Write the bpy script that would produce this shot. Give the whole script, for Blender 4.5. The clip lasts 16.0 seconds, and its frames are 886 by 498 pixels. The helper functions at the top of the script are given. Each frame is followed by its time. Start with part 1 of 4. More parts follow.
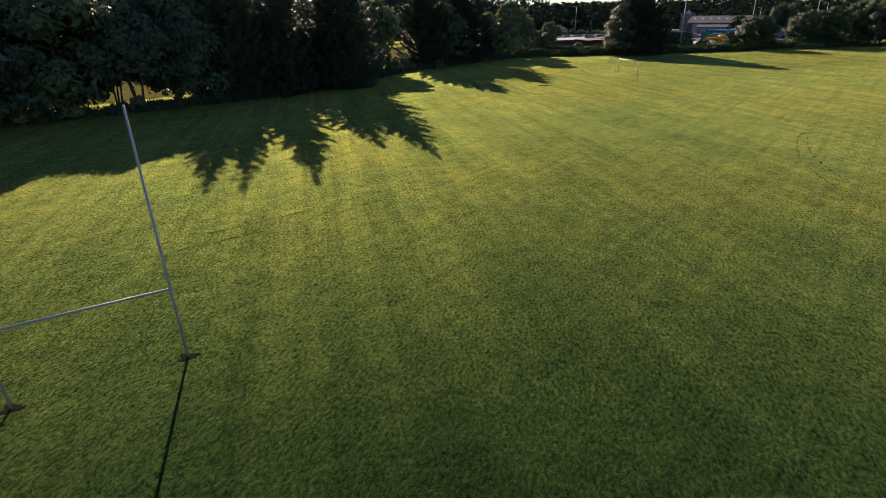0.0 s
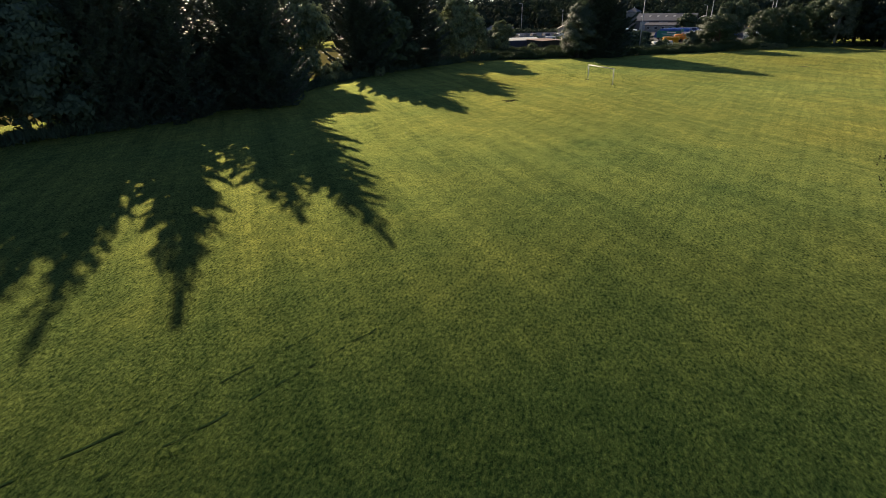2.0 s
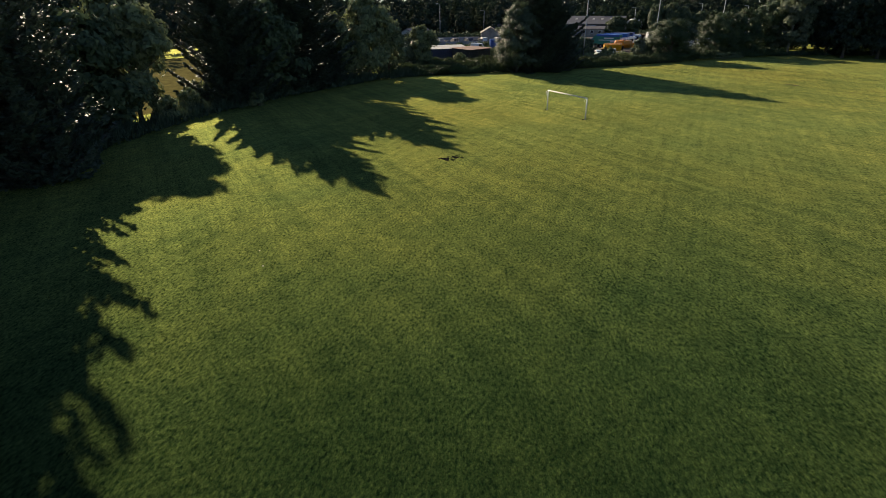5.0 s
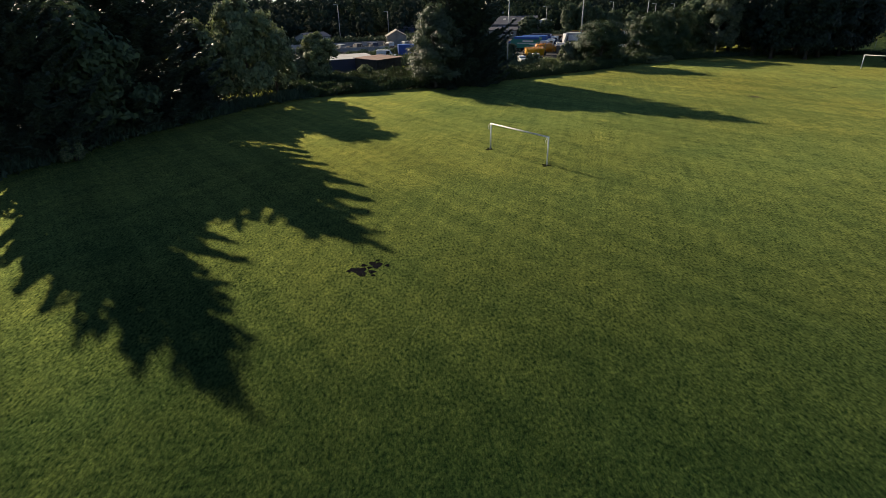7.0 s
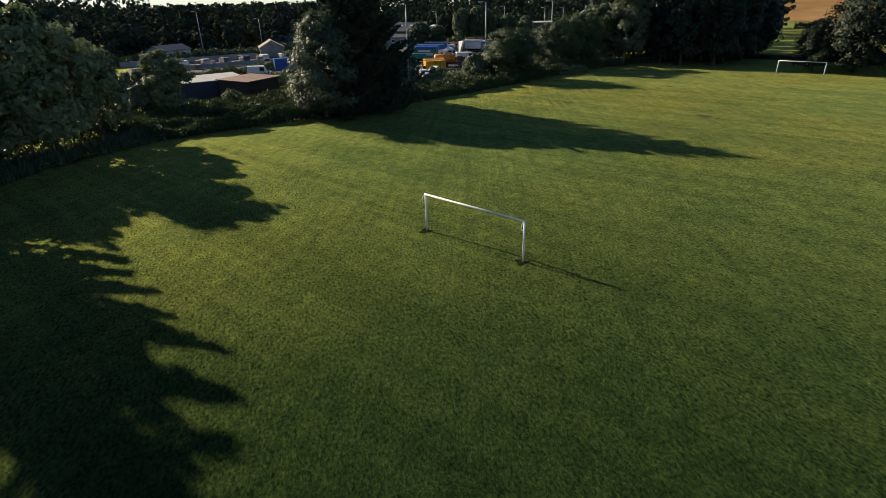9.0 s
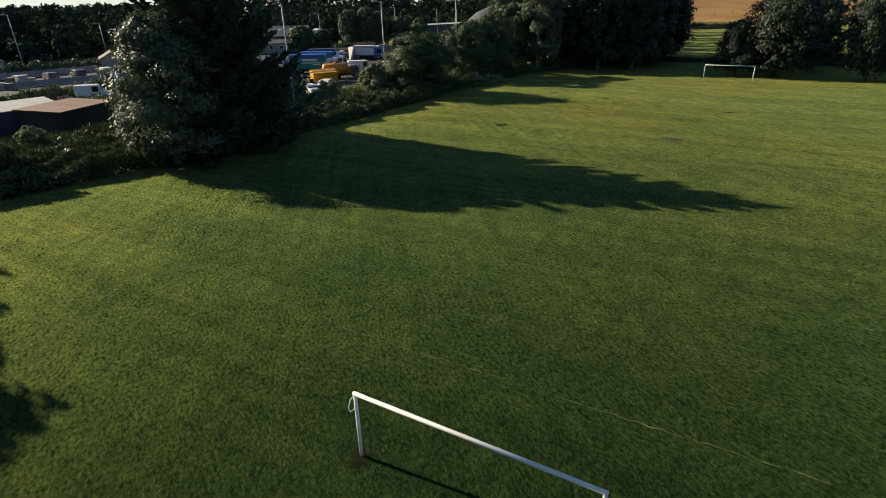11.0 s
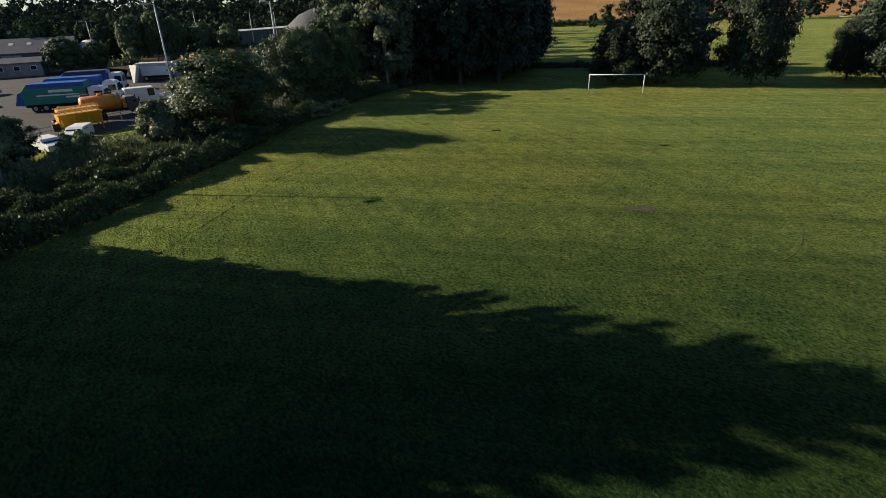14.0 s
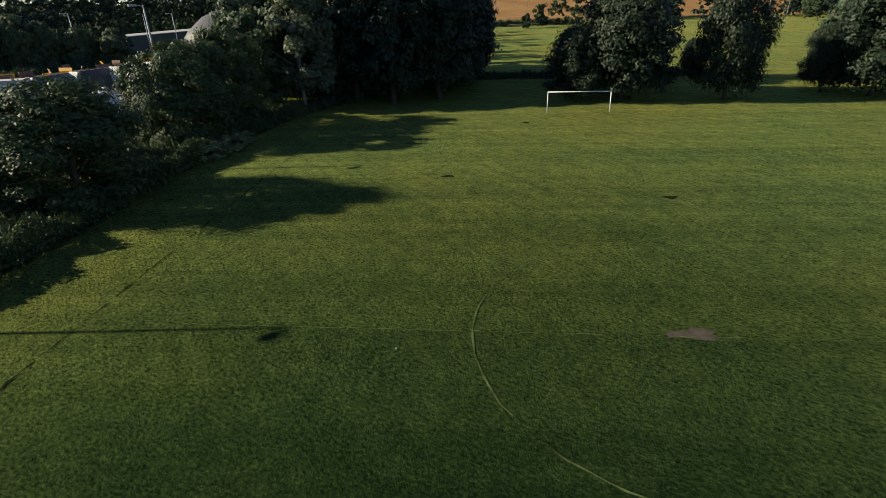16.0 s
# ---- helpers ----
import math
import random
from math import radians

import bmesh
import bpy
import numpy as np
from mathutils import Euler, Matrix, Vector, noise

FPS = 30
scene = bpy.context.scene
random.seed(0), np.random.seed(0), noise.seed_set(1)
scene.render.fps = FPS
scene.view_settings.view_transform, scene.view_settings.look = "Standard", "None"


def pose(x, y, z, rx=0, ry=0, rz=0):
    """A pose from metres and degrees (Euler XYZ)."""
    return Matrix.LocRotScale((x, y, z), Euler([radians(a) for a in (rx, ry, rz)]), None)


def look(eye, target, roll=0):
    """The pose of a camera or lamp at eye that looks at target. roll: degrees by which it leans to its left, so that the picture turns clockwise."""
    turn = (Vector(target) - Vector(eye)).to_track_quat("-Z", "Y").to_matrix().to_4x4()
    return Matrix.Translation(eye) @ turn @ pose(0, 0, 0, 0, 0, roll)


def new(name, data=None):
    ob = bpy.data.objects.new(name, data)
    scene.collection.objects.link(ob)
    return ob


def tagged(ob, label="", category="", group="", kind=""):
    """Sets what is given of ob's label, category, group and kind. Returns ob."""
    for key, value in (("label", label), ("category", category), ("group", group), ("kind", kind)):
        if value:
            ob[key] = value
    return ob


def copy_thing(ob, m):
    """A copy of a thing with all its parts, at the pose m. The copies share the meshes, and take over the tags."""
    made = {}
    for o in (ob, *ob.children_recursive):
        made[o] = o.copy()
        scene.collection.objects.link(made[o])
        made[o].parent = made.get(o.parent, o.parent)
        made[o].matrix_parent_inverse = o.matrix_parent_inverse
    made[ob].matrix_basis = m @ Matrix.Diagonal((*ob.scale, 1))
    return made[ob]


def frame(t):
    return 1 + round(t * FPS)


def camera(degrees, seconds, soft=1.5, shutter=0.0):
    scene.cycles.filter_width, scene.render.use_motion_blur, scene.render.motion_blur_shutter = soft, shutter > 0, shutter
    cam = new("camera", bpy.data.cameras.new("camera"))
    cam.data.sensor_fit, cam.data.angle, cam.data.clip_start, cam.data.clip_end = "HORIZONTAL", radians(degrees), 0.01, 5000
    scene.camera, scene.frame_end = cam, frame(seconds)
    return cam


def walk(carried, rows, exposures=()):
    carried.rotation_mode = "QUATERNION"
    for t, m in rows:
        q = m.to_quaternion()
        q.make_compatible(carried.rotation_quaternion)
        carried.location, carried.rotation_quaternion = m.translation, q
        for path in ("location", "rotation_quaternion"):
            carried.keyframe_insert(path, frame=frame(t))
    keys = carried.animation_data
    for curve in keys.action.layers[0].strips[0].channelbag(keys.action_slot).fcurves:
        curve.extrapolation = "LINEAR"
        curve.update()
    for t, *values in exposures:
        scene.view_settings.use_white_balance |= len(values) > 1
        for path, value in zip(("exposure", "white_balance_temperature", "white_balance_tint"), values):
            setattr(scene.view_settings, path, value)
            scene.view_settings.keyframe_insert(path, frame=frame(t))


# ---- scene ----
cam = camera(79.1, 16.0, 0.9, 0.12)
PATH = [
    (0, (3.461, -3.942, 12.145), (3.835, -2.154, 11.331), -1.3),
    (0.5, (4.191, 0.49, 12.217), (4.597, 2.267, 11.393), -1.34),
    (1, (5.018, 5.316, 12.257), (5.461, 7.082, 11.429), -1.29),
    (1.5, (6.05, 10.133, 12.289), (6.534, 11.889, 11.461), -1.23),
    (2, (7.153, 14.983, 12.428), (7.718, 16.713, 11.599), -1.14),
    (2.5, (8.571, 19.906, 12.561), (9.215, 21.608, 11.731), -1.14),
    (3, (10.192, 24.773, 12.666), (10.9, 26.448, 11.834), -0.91),
    (3.3, (11.312, 27.741, 12.631), (12.052, 29.401, 11.797), -0.68),
    (3.5, (12.014, 29.603, 12.665), (12.765, 31.26, 11.835), -0.88),
    (3.7, (12.818, 31.488, 12.714), (13.577, 33.14, 11.88), -0.88),
    (5.8, (22.035, 51.052, 12.657), (22.952, 52.623, 11.825), -0.77),
    (6, (23.018, 52.993, 12.717), (23.968, 54.543, 11.883), -0.87),
    (6.5, (25.564, 57.583, 12.87), (26.592, 59.08, 12.031), -0.79),
    (7, (28.243, 61.867, 13.07), (29.321, 63.326, 12.229), -1.01),
    (7.5, (30.967, 66.356, 13.119), (32.108, 67.766, 12.277), -0.87),
    (8, (33.801, 70.636, 13.137), (35.023, 71.977, 12.294), -1.04),
    (8.5, (36.5, 74.41, 13.261), (37.794, 75.68, 12.418), -1.25),
    (8.7, (37.558, 75.871, 13.304), (38.878, 77.117, 12.464), -1.29),
    (10.8, (51.379, 90.2, 12.833), (52.927, 91.154, 11.998), -1.2),
    (11, (52.778, 91.349, 12.842), (54.349, 92.262, 12.006), -1.3),
    (11.5, (56.411, 94.02, 12.847), (58.043, 94.815, 12.008), -1.6),
    (12, (60.054, 96.449, 12.884), (61.731, 97.143, 12.043), -1.7),
    (12.5, (63.741, 98.575, 12.854), (65.447, 99.192, 12.012), -1.8),
    (13, (67.503, 100.36, 12.819), (69.232, 100.907, 11.976), -1.8),
    (13.5, (71.386, 101.923, 12.772), (73.134, 102.402, 11.927), -1.9),
    (14, (75.298, 103.15, 12.866), (77.062, 103.559, 12.017), -1.9),
    (14.5, (79.095, 104.217, 12.981), (80.869, 104.576, 12.131), -2.0),
    (15, (82.899, 105.245, 13.114), (84.683, 105.542, 12.26), -1.9),
    (15.5, (86.657, 105.959, 13.192), (88.448, 106.202, 12.336), -1.9),
    (16, (90.182, 106.481, 13.396), (91.978, 106.66, 12.534), -1.8),
]
walk(cam, [(t, look(eye, target, roll)) for t, eye, target, roll in PATH], [(0, 0.73, 6850, 18), (3.5, 0.64, 6820, 16.5), (7, 0.62, 6720, 15), (11, 0.56, 6550, 12), (16, 0.58, 6500, 12)])

# ---- world, sun, exposure ----
SUN = Vector((-0.08, 1.0, 0.43)).normalized()
sun_elev = math.asin(SUN.z)
sun_rot = math.atan2(SUN.x, SUN.y)
world = bpy.data.worlds.new("sky")
scene.world = world
world.use_nodes = True
wn = world.node_tree.nodes
sky = wn.new("ShaderNodeTexSky")
sky.sky_type = "NISHITA"
sky.sun_disc = False
sky.sun_elevation = sun_elev
sky.sun_rotation = sun_rot
sky.air_density, sky.dust_density, sky.ozone_density = 0.8, 0.05, 4.0
world.node_tree.links.new(sky.outputs[0], wn["Background"].inputs[0])
wn["Background"].inputs[1].default_value = 0.066
sun_data = bpy.data.lights.new("sun", "SUN")
sun_data.energy, sun_data.angle, sun_data.color = 5.0, radians(0.53), (1.0, 0.885, 0.63)
sun = new("sun", sun_data)
sun.matrix_world = look((0, 0, 60), Vector((0, 0, 60)) - SUN)
scene.view_settings.exposure = 0.0


# ---- materials ----
def material(name):
    m = bpy.data.materials.new(name)
    m.use_nodes = True
    nt = m.node_tree
    return m, nt, nt.nodes["Principled BSDF"]


def node(nt, kind, **values):
    n = nt.nodes.new(kind)
    for k, v in values.items():
        n.inputs[k.replace("_", " ")].default_value = v
    return n


def ramp(nt, source, stops):
    r = nt.nodes.new("ShaderNodeValToRGB")
    while len(r.color_ramp.elements) < len(stops):
        r.color_ramp.elements.new(0.5)
    for e, (p, c) in zip(r.color_ramp.elements, stops):
        e.position, e.color = p, (*c, 1)
    nt.links.new(source, r.inputs[0])
    return r


def mix(nt, fac, a, b, blend="MIX"):
    n = nt.nodes.new("ShaderNodeMix")
    n.data_type, n.blend_type = "RGBA", blend
    for sock, v in ((n.inputs[0], fac), (n.inputs[6], a), (n.inputs[7], b)):
        if isinstance(v, bpy.types.NodeSocket):
            nt.links.new(v, sock)
        elif isinstance(v, tuple):
            sock.default_value = (*v, 1)
        else:
            sock.default_value = v
    return n.outputs[2]


def coords(nt, scale=(1, 1, 1), turn=0.0, space="Object"):
    tc = nt.nodes.new("ShaderNodeTexCoord")
    mp = nt.nodes.new("ShaderNodeMapping")
    mp.inputs["Scale"].default_value = scale
    mp.inputs["Rotation"].default_value = (0, 0, turn)
    nt.links.new(tc.outputs[space], mp.inputs[0])
    return mp.outputs[0]


def noise_tex(nt, vec, scale, detail=4.0, rough=0.6):
    n = node(nt, "ShaderNodeTexNoise", Scale=scale, Detail=detail, Roughness=rough)
    nt.links.new(vec, n.inputs["Vector"])
    return n.outputs["Fac"]


def bump(nt, height, bsdf, strength=0.5, distance=0.05):
    b = node(nt, "ShaderNodeBump", Strength=strength, Distance=distance)
    nt.links.new(height, b.inputs["Height"])
    nt.links.new(b.outputs[0], bsdf.inputs["Normal"])


def along(nt, angle, stretch):
    """Coordinates drawn out by a factor along a heading, in degrees from the x axis."""
    tc = nt.nodes.new("ShaderNodeTexCoord")
    mp = nt.nodes.new("ShaderNodeMapping")
    mp.vector_type = "TEXTURE"
    mp.inputs["Rotation"].default_value = (0, 0, radians(angle))
    mp.inputs["Scale"].default_value = (stretch, 1, 1)
    nt.links.new(tc.outputs["Object"], mp.inputs[0])
    return mp.outputs[0]


def turf_tint(nt, base):
    """Patches of drier and lusher grass, clumps with relief shade in their colour, and colour bands for the swathes
    left by the mower.
    """
    v = coords(nt)
    clump = noise_tex(nt, v, 1.1, 6, 0.7)
    patch = noise_tex(nt, v, 0.2, 5, 0.6)
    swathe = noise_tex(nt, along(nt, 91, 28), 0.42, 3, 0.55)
    big = noise_tex(nt, v, 0.03, 3, 0.5)
    # Clump contrast paints the light and shade of the turf's relief.
    base = mix(nt, 1.0, base, ramp(nt, clump, [(0.36, (0.74, 0.79, 0.82)), (0.64, (1.24, 1.2, 1.13))]).outputs[0], "MULTIPLY")
    base = mix(nt, 1.0, base, ramp(nt, patch, [(0.36, (0.86, 0.9, 0.92)), (0.64, (1.13, 1.08, 1.04))]).outputs[0], "MULTIPLY")
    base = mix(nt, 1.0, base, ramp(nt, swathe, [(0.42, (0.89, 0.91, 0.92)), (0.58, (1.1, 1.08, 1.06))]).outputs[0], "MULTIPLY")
    return mix(nt, 1.0, base, ramp(nt, big, [(0.35, (0.92, 0.98, 1.0)), (0.65, (1.14, 1.03, 0.94))]).outputs[0], "MULTIPLY")


def math_node(nt, op, a, b=None):
    n = nt.nodes.new("ShaderNodeMath")
    n.operation = op
    for sock, v in zip(n.inputs, (a, b)):
        if isinstance(v, bpy.types.NodeSocket):
            nt.links.new(v, sock)
        elif v is not None:
            sock.default_value = v
    return n.outputs[0]


def turf_height(nt):
    """Relief of mown turf in metres: blades, tufts, soft hollows and the ridges that the mower's wheels leave."""
    v = coords(nt)
    fine = noise_tex(nt, v, 15.0, 3, 0.7)
    tuft = noise_tex(nt, v, 3.2, 6, 0.82)
    lump = noise_tex(nt, v, 0.7, 3, 0.55)
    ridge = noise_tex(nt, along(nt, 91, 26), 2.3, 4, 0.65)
    cross = noise_tex(nt, along(nt, 38, 30), 1.7, 4, 0.65)
    h = math_node(nt, "MULTIPLY", fine, 0.05)
    for tex, size in ((tuft, 0.30), (lump, 0.2), (ridge, 0.13), (cross, 0.14)):
        h = math_node(nt, "ADD", h, math_node(nt, "MULTIPLY", tex, size))
    speck = noise_tex(nt, along(nt, 60, 1.6), 7.5, 3, 0.7)
    h = math_node(nt, "ADD", h, math_node(nt, "MULTIPLY", speck, 0.11))
    return h, fine, speck, math_node(nt, "ADD", math_node(nt, "MULTIPLY", ridge, 0.5), math_node(nt, "MULTIPLY", cross, 0.5))


def grass_material(name, dark, mid, light, gloss, low_gloss):
    """Mown turf seen from above: a dark mat with tuft shade in its colour, and an angle-driven gloss that imitates low
    sun through upright blades.
    """
    m, nt, b = material(name)
    h, fine, speck, ridge = turf_height(nt)
    # Hollows between the tufts get a darker colour in place of their shade.
    base = ramp(nt, speck, [(0.34, dark), (0.5, mid), (0.68, light)]).outputs[0]
    base = mix(nt, 0.8, base, ramp(nt, fine, [(0.34, (0.45, 0.5, 0.55)), (0.64, (1.45, 1.4, 1.3))]).outputs[0], "MULTIPLY")
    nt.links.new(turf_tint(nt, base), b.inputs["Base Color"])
    b.inputs["Roughness"].default_value = 0.9
    b.inputs["Specular IOR Level"].default_value = 0.0
    bump(nt, h, b, 1.0, 1.0)
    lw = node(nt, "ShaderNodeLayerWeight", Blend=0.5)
    # View angle sets gloss weight and tint, imitating backlit blades.
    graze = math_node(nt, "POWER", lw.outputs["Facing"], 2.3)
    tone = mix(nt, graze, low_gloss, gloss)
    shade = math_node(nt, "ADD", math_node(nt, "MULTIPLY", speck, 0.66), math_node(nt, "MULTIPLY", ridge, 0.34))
    # Specks and ridges darken the sheen colour as painted relief shade.
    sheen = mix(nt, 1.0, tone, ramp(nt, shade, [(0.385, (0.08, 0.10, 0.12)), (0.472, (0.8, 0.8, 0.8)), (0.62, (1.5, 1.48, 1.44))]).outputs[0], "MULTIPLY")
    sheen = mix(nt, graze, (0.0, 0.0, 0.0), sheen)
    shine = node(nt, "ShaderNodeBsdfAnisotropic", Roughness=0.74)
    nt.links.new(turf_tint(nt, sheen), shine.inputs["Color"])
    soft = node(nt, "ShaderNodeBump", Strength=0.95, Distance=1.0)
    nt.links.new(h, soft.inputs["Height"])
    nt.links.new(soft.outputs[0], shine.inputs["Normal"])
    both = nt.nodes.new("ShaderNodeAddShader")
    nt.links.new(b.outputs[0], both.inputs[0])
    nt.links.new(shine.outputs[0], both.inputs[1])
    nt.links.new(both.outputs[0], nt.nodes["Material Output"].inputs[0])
    return m


def blade_material(name, dark, light, glow):
    """Grass blades: dull in reflected light, yellow-green where the sun shines through."""
    m, nt, b = material(name)
    geo = nt.nodes.new("ShaderNodeNewGeometry")
    col = turf_tint(nt, ramp(nt, geo.outputs["Random Per Island"], [(0.0, dark), (1.0, light)]).outputs[0])
    nt.links.new(col, b.inputs["Base Color"])
    b.inputs["Roughness"].default_value = 0.6
    b.inputs["Specular IOR Level"].default_value = 0.1
    tr = nt.nodes.new("ShaderNodeBsdfTranslucent")
    nt.links.new(mix(nt, 1.0, col, glow, "MULTIPLY"), tr.inputs[0])
    ms = nt.nodes.new("ShaderNodeMixShader")
    ms.inputs[0].default_value = 0.5
    nt.links.new(b.outputs[0], ms.inputs[1])
    nt.links.new(tr.outputs[0], ms.inputs[2])
    nt.links.new(ms.outputs[0], nt.nodes["Material Output"].inputs[0])
    return m


def leaf_material(name, dark, light, through_light=0.35, gloss=0.48, shine=0.3):
    """Leaves: colour varies from leaf to leaf, some light passes through."""
    m, nt, b = material(name)
    geo = nt.nodes.new("ShaderNodeNewGeometry")
    col = ramp(nt, geo.outputs["Random Per Island"], [(0.0, dark), (1.0, light)]).outputs[0]
    v = coords(nt)
    col = mix(nt, 0.6, col, ramp(nt, noise_tex(nt, v, 0.5, 3), [(0.3, (0.7, 0.75, 0.7)), (0.7, (1.25, 1.2, 1.1))]).outputs[0], "MULTIPLY")
    nt.links.new(col, b.inputs["Base Color"])
    b.inputs["Roughness"].default_value = gloss
    b.inputs["Specular IOR Level"].default_value = shine
    tr = nt.nodes.new("ShaderNodeBsdfTranslucent")
    nt.links.new(col, tr.inputs[0])
    ms = nt.nodes.new("ShaderNodeMixShader")
    ms.inputs[0].default_value = through_light
    nt.links.new(b.outputs[0], ms.inputs[1])
    nt.links.new(tr.outputs[0], ms.inputs[2])
    nt.links.new(ms.outputs[0], nt.nodes["Material Output"].inputs[0])
    return m


def plain_material(name, colour, rough=0.6, metal=0.0, wear=0.25, scale=3.0, relief=0.1):
    """Paint, concrete, metal and the like, with stains at two scales."""
    m, nt, b = material(name)
    v = coords(nt)
    lo = tuple(c * (1 - wear) for c in colour)
    hi = tuple(min(1, c * (1 + wear)) for c in colour)
    col = ramp(nt, noise_tex(nt, v, scale * 0.25, 5, 0.65), [(0.3, lo), (0.7, hi)]).outputs[0]
    fine = noise_tex(nt, v, scale * 6, 4, 0.7)
    col = mix(nt, wear, col, ramp(nt, fine, [(0.35, (0.6, 0.58, 0.55)), (0.6, (1.1, 1.1, 1.1))]).outputs[0], "MULTIPLY")
    nt.links.new(col, b.inputs["Base Color"])
    b.inputs["Roughness"].default_value = rough
    b.inputs["Metallic"].default_value = metal
    b.inputs["Specular IOR Level"].default_value = 0.0 if rough > 0.9 else 0.5
    bump(nt, fine, b, relief, 0.01)
    return m


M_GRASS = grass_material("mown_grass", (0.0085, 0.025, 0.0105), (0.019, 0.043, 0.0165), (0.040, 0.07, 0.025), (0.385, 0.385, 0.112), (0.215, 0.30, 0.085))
M_BLADE = blade_material("grass_blades", (0.017, 0.037, 0.012), (0.038, 0.068, 0.02), (1.4, 1.35, 0.9))
M_LEAF = [
    leaf_material("leaf_broad", (0.042, 0.07, 0.036), (0.115, 0.155, 0.072), 0.2, 0.6, 0.25),
    leaf_material("leaf_light", (0.09, 0.125, 0.06), (0.27, 0.30, 0.15), 0.28, 0.6, 0.25),
    leaf_material("leaf_dark", (0.032, 0.056, 0.034), (0.085, 0.12, 0.07), 0.15, 0.6, 0.25),
    leaf_material("leaf_grey", (0.075, 0.1, 0.06), (0.18, 0.21, 0.13)),
]
M_LEAF_EDGE = leaf_material("leaf_edge", (0.03, 0.055, 0.024), (0.075, 0.108, 0.042), 0.18, 0.5, 0.25)
# Darker leaf copy; the shade on crowns and in gaps is in its colour.
M_LEAF_SHADED = leaf_material("leaf_shaded", (0.013, 0.024, 0.014), (0.03, 0.046, 0.025), 0.05, 0.5, 0.2)
M_LEAF_SHINY = leaf_material("leaf_shiny", (0.045, 0.07, 0.034), (0.11, 0.14, 0.08), 0.3, 0.5, 0.4)
M_NEEDLE = leaf_material("needles", (0.034, 0.058, 0.038), (0.09, 0.12, 0.085), 0.10, 0.55, 0.45)
M_FAR = [
    leaf_material("far_leaf_dark", (0.022, 0.036, 0.028), (0.042, 0.060, 0.042), 0.05, 0.9, 0.05),
    leaf_material("far_leaf_green", (0.03, 0.048, 0.03), (0.06, 0.085, 0.046), 0.08, 0.9, 0.05),
]
M_WEED = leaf_material("weeds", (0.03, 0.052, 0.02), (0.075, 0.1, 0.038), 0.2, 0.6)
M_BARK = plain_material("bark", (0.09, 0.07, 0.05), 0.9, 0, 0.4, 4, 0.6)
M_BIRCH = plain_material("birch_bark", (0.26, 0.25, 0.23), 0.8, 0, 0.4, 4, 0.4)
M_WHITE = plain_material("white_paint", (0.78, 0.78, 0.76), 0.45, 0, 0.08, 4, 0.05)
M_STEEL = plain_material("galvanised_steel", (0.36, 0.37, 0.38), 0.6, 0.2, 0.2, 4, 0.05)
M_ASPHALT = plain_material("asphalt", (0.04, 0.036, 0.04), 0.9, 0, 0.35, 1.5, 0.4)
M_BAYWALL = plain_material("stained_concrete", (0.17, 0.175, 0.19), 0.85, 0, 0.3, 1.2, 0.3)
M_CONCRETE = plain_material("concrete", (0.36, 0.35, 0.34), 0.85, 0, 0.3, 1.2, 0.3)
M_SOIL = plain_material("soil", (0.011, 0.011, 0.0135), 0.95, 0, 0.5, 6, 0.8)
M_MEADOW = plain_material("dry_meadow", (0.135, 0.12, 0.045), 0.95, 0, 0.35, 2.5, 0.8)
M_LITTER = plain_material("leaf_litter", (0.018, 0.02, 0.012), 0.95, 0, 0.5, 2, 0.6)
M_MUD = plain_material("bare_mud", (0.09, 0.078, 0.062), 0.95, 0, 0.35, 5, 0.6)
M_ROOF = plain_material("roof_sheet", (0.11, 0.11, 0.12), 0.6, 0, 0.25, 1.0, 0.1)
M_RUST = plain_material("rusty_roof", (0.26, 0.15, 0.11), 0.8, 0, 0.35, 2.0, 0.2)
M_GREYWALL = plain_material("grey_cladding", (0.10, 0.095, 0.10), 0.6, 0, 0.2, 1.0, 0.1)
M_DARKCLAD = plain_material("dark_green_cladding", (0.06, 0.085, 0.085), 0.6, 0, 0.2, 1.0, 0.1)
M_NAVY = plain_material("navy_cladding", (0.035, 0.045, 0.10), 0.5, 0, 0.2, 1.0, 0.1)
M_BLUE = plain_material("blue_paint", (0.02, 0.09, 0.36), 0.4, 0, 0.2, 2.0, 0.05)
M_GREEN = plain_material("green_paint", (0.015, 0.22, 0.16), 0.4, 0, 0.2, 2.0, 0.05)
M_YELLOW = plain_material("yellow_paint", (0.75, 0.38, 0.02), 0.4, 0, 0.2, 2.0, 0.05)
M_ORANGE = plain_material("orange_paint", (0.72, 0.26, 0.02), 0.4, 0, 0.2, 2.0, 0.05)
M_TYRE = plain_material("tyre_rubber", (0.02, 0.02, 0.02), 0.85, 0, 0.2, 4, 0.1)
M_WINDOW, _nt, _b = material("dark_glass")
_b.inputs["Base Color"].default_value = (0.012, 0.015, 0.02, 1)
_b.inputs["Roughness"].default_value = 0.08
M_STONE = plain_material("stone_wall", (0.30, 0.27, 0.23), 0.9, 0, 0.35, 2.0, 0.4)
M_RENDER = plain_material("white_render", (0.5, 0.49, 0.47), 0.8, 0, 0.12, 1.5, 0.1)
M_SLATE = plain_material("slate", (0.13, 0.12, 0.125), 0.6, 0, 0.3, 2.0, 0.2)
M_HAY = plain_material("brown_field", (0.34, 0.20, 0.09), 0.95, 0, 0.25, 0.15, 0.5)
M_STRAW = plain_material("worn_straw", (0.10, 0.135, 0.05), 0.95, 0, 0.5, 6, 0.6)
# Soil of ruts and bare earth; also paints the shaded side of line grooves.
M_RUT_SHADE = plain_material("rut_soil_and_shade", (0.02, 0.022, 0.012), 0.95, 0, 0.5, 6, 0.6)
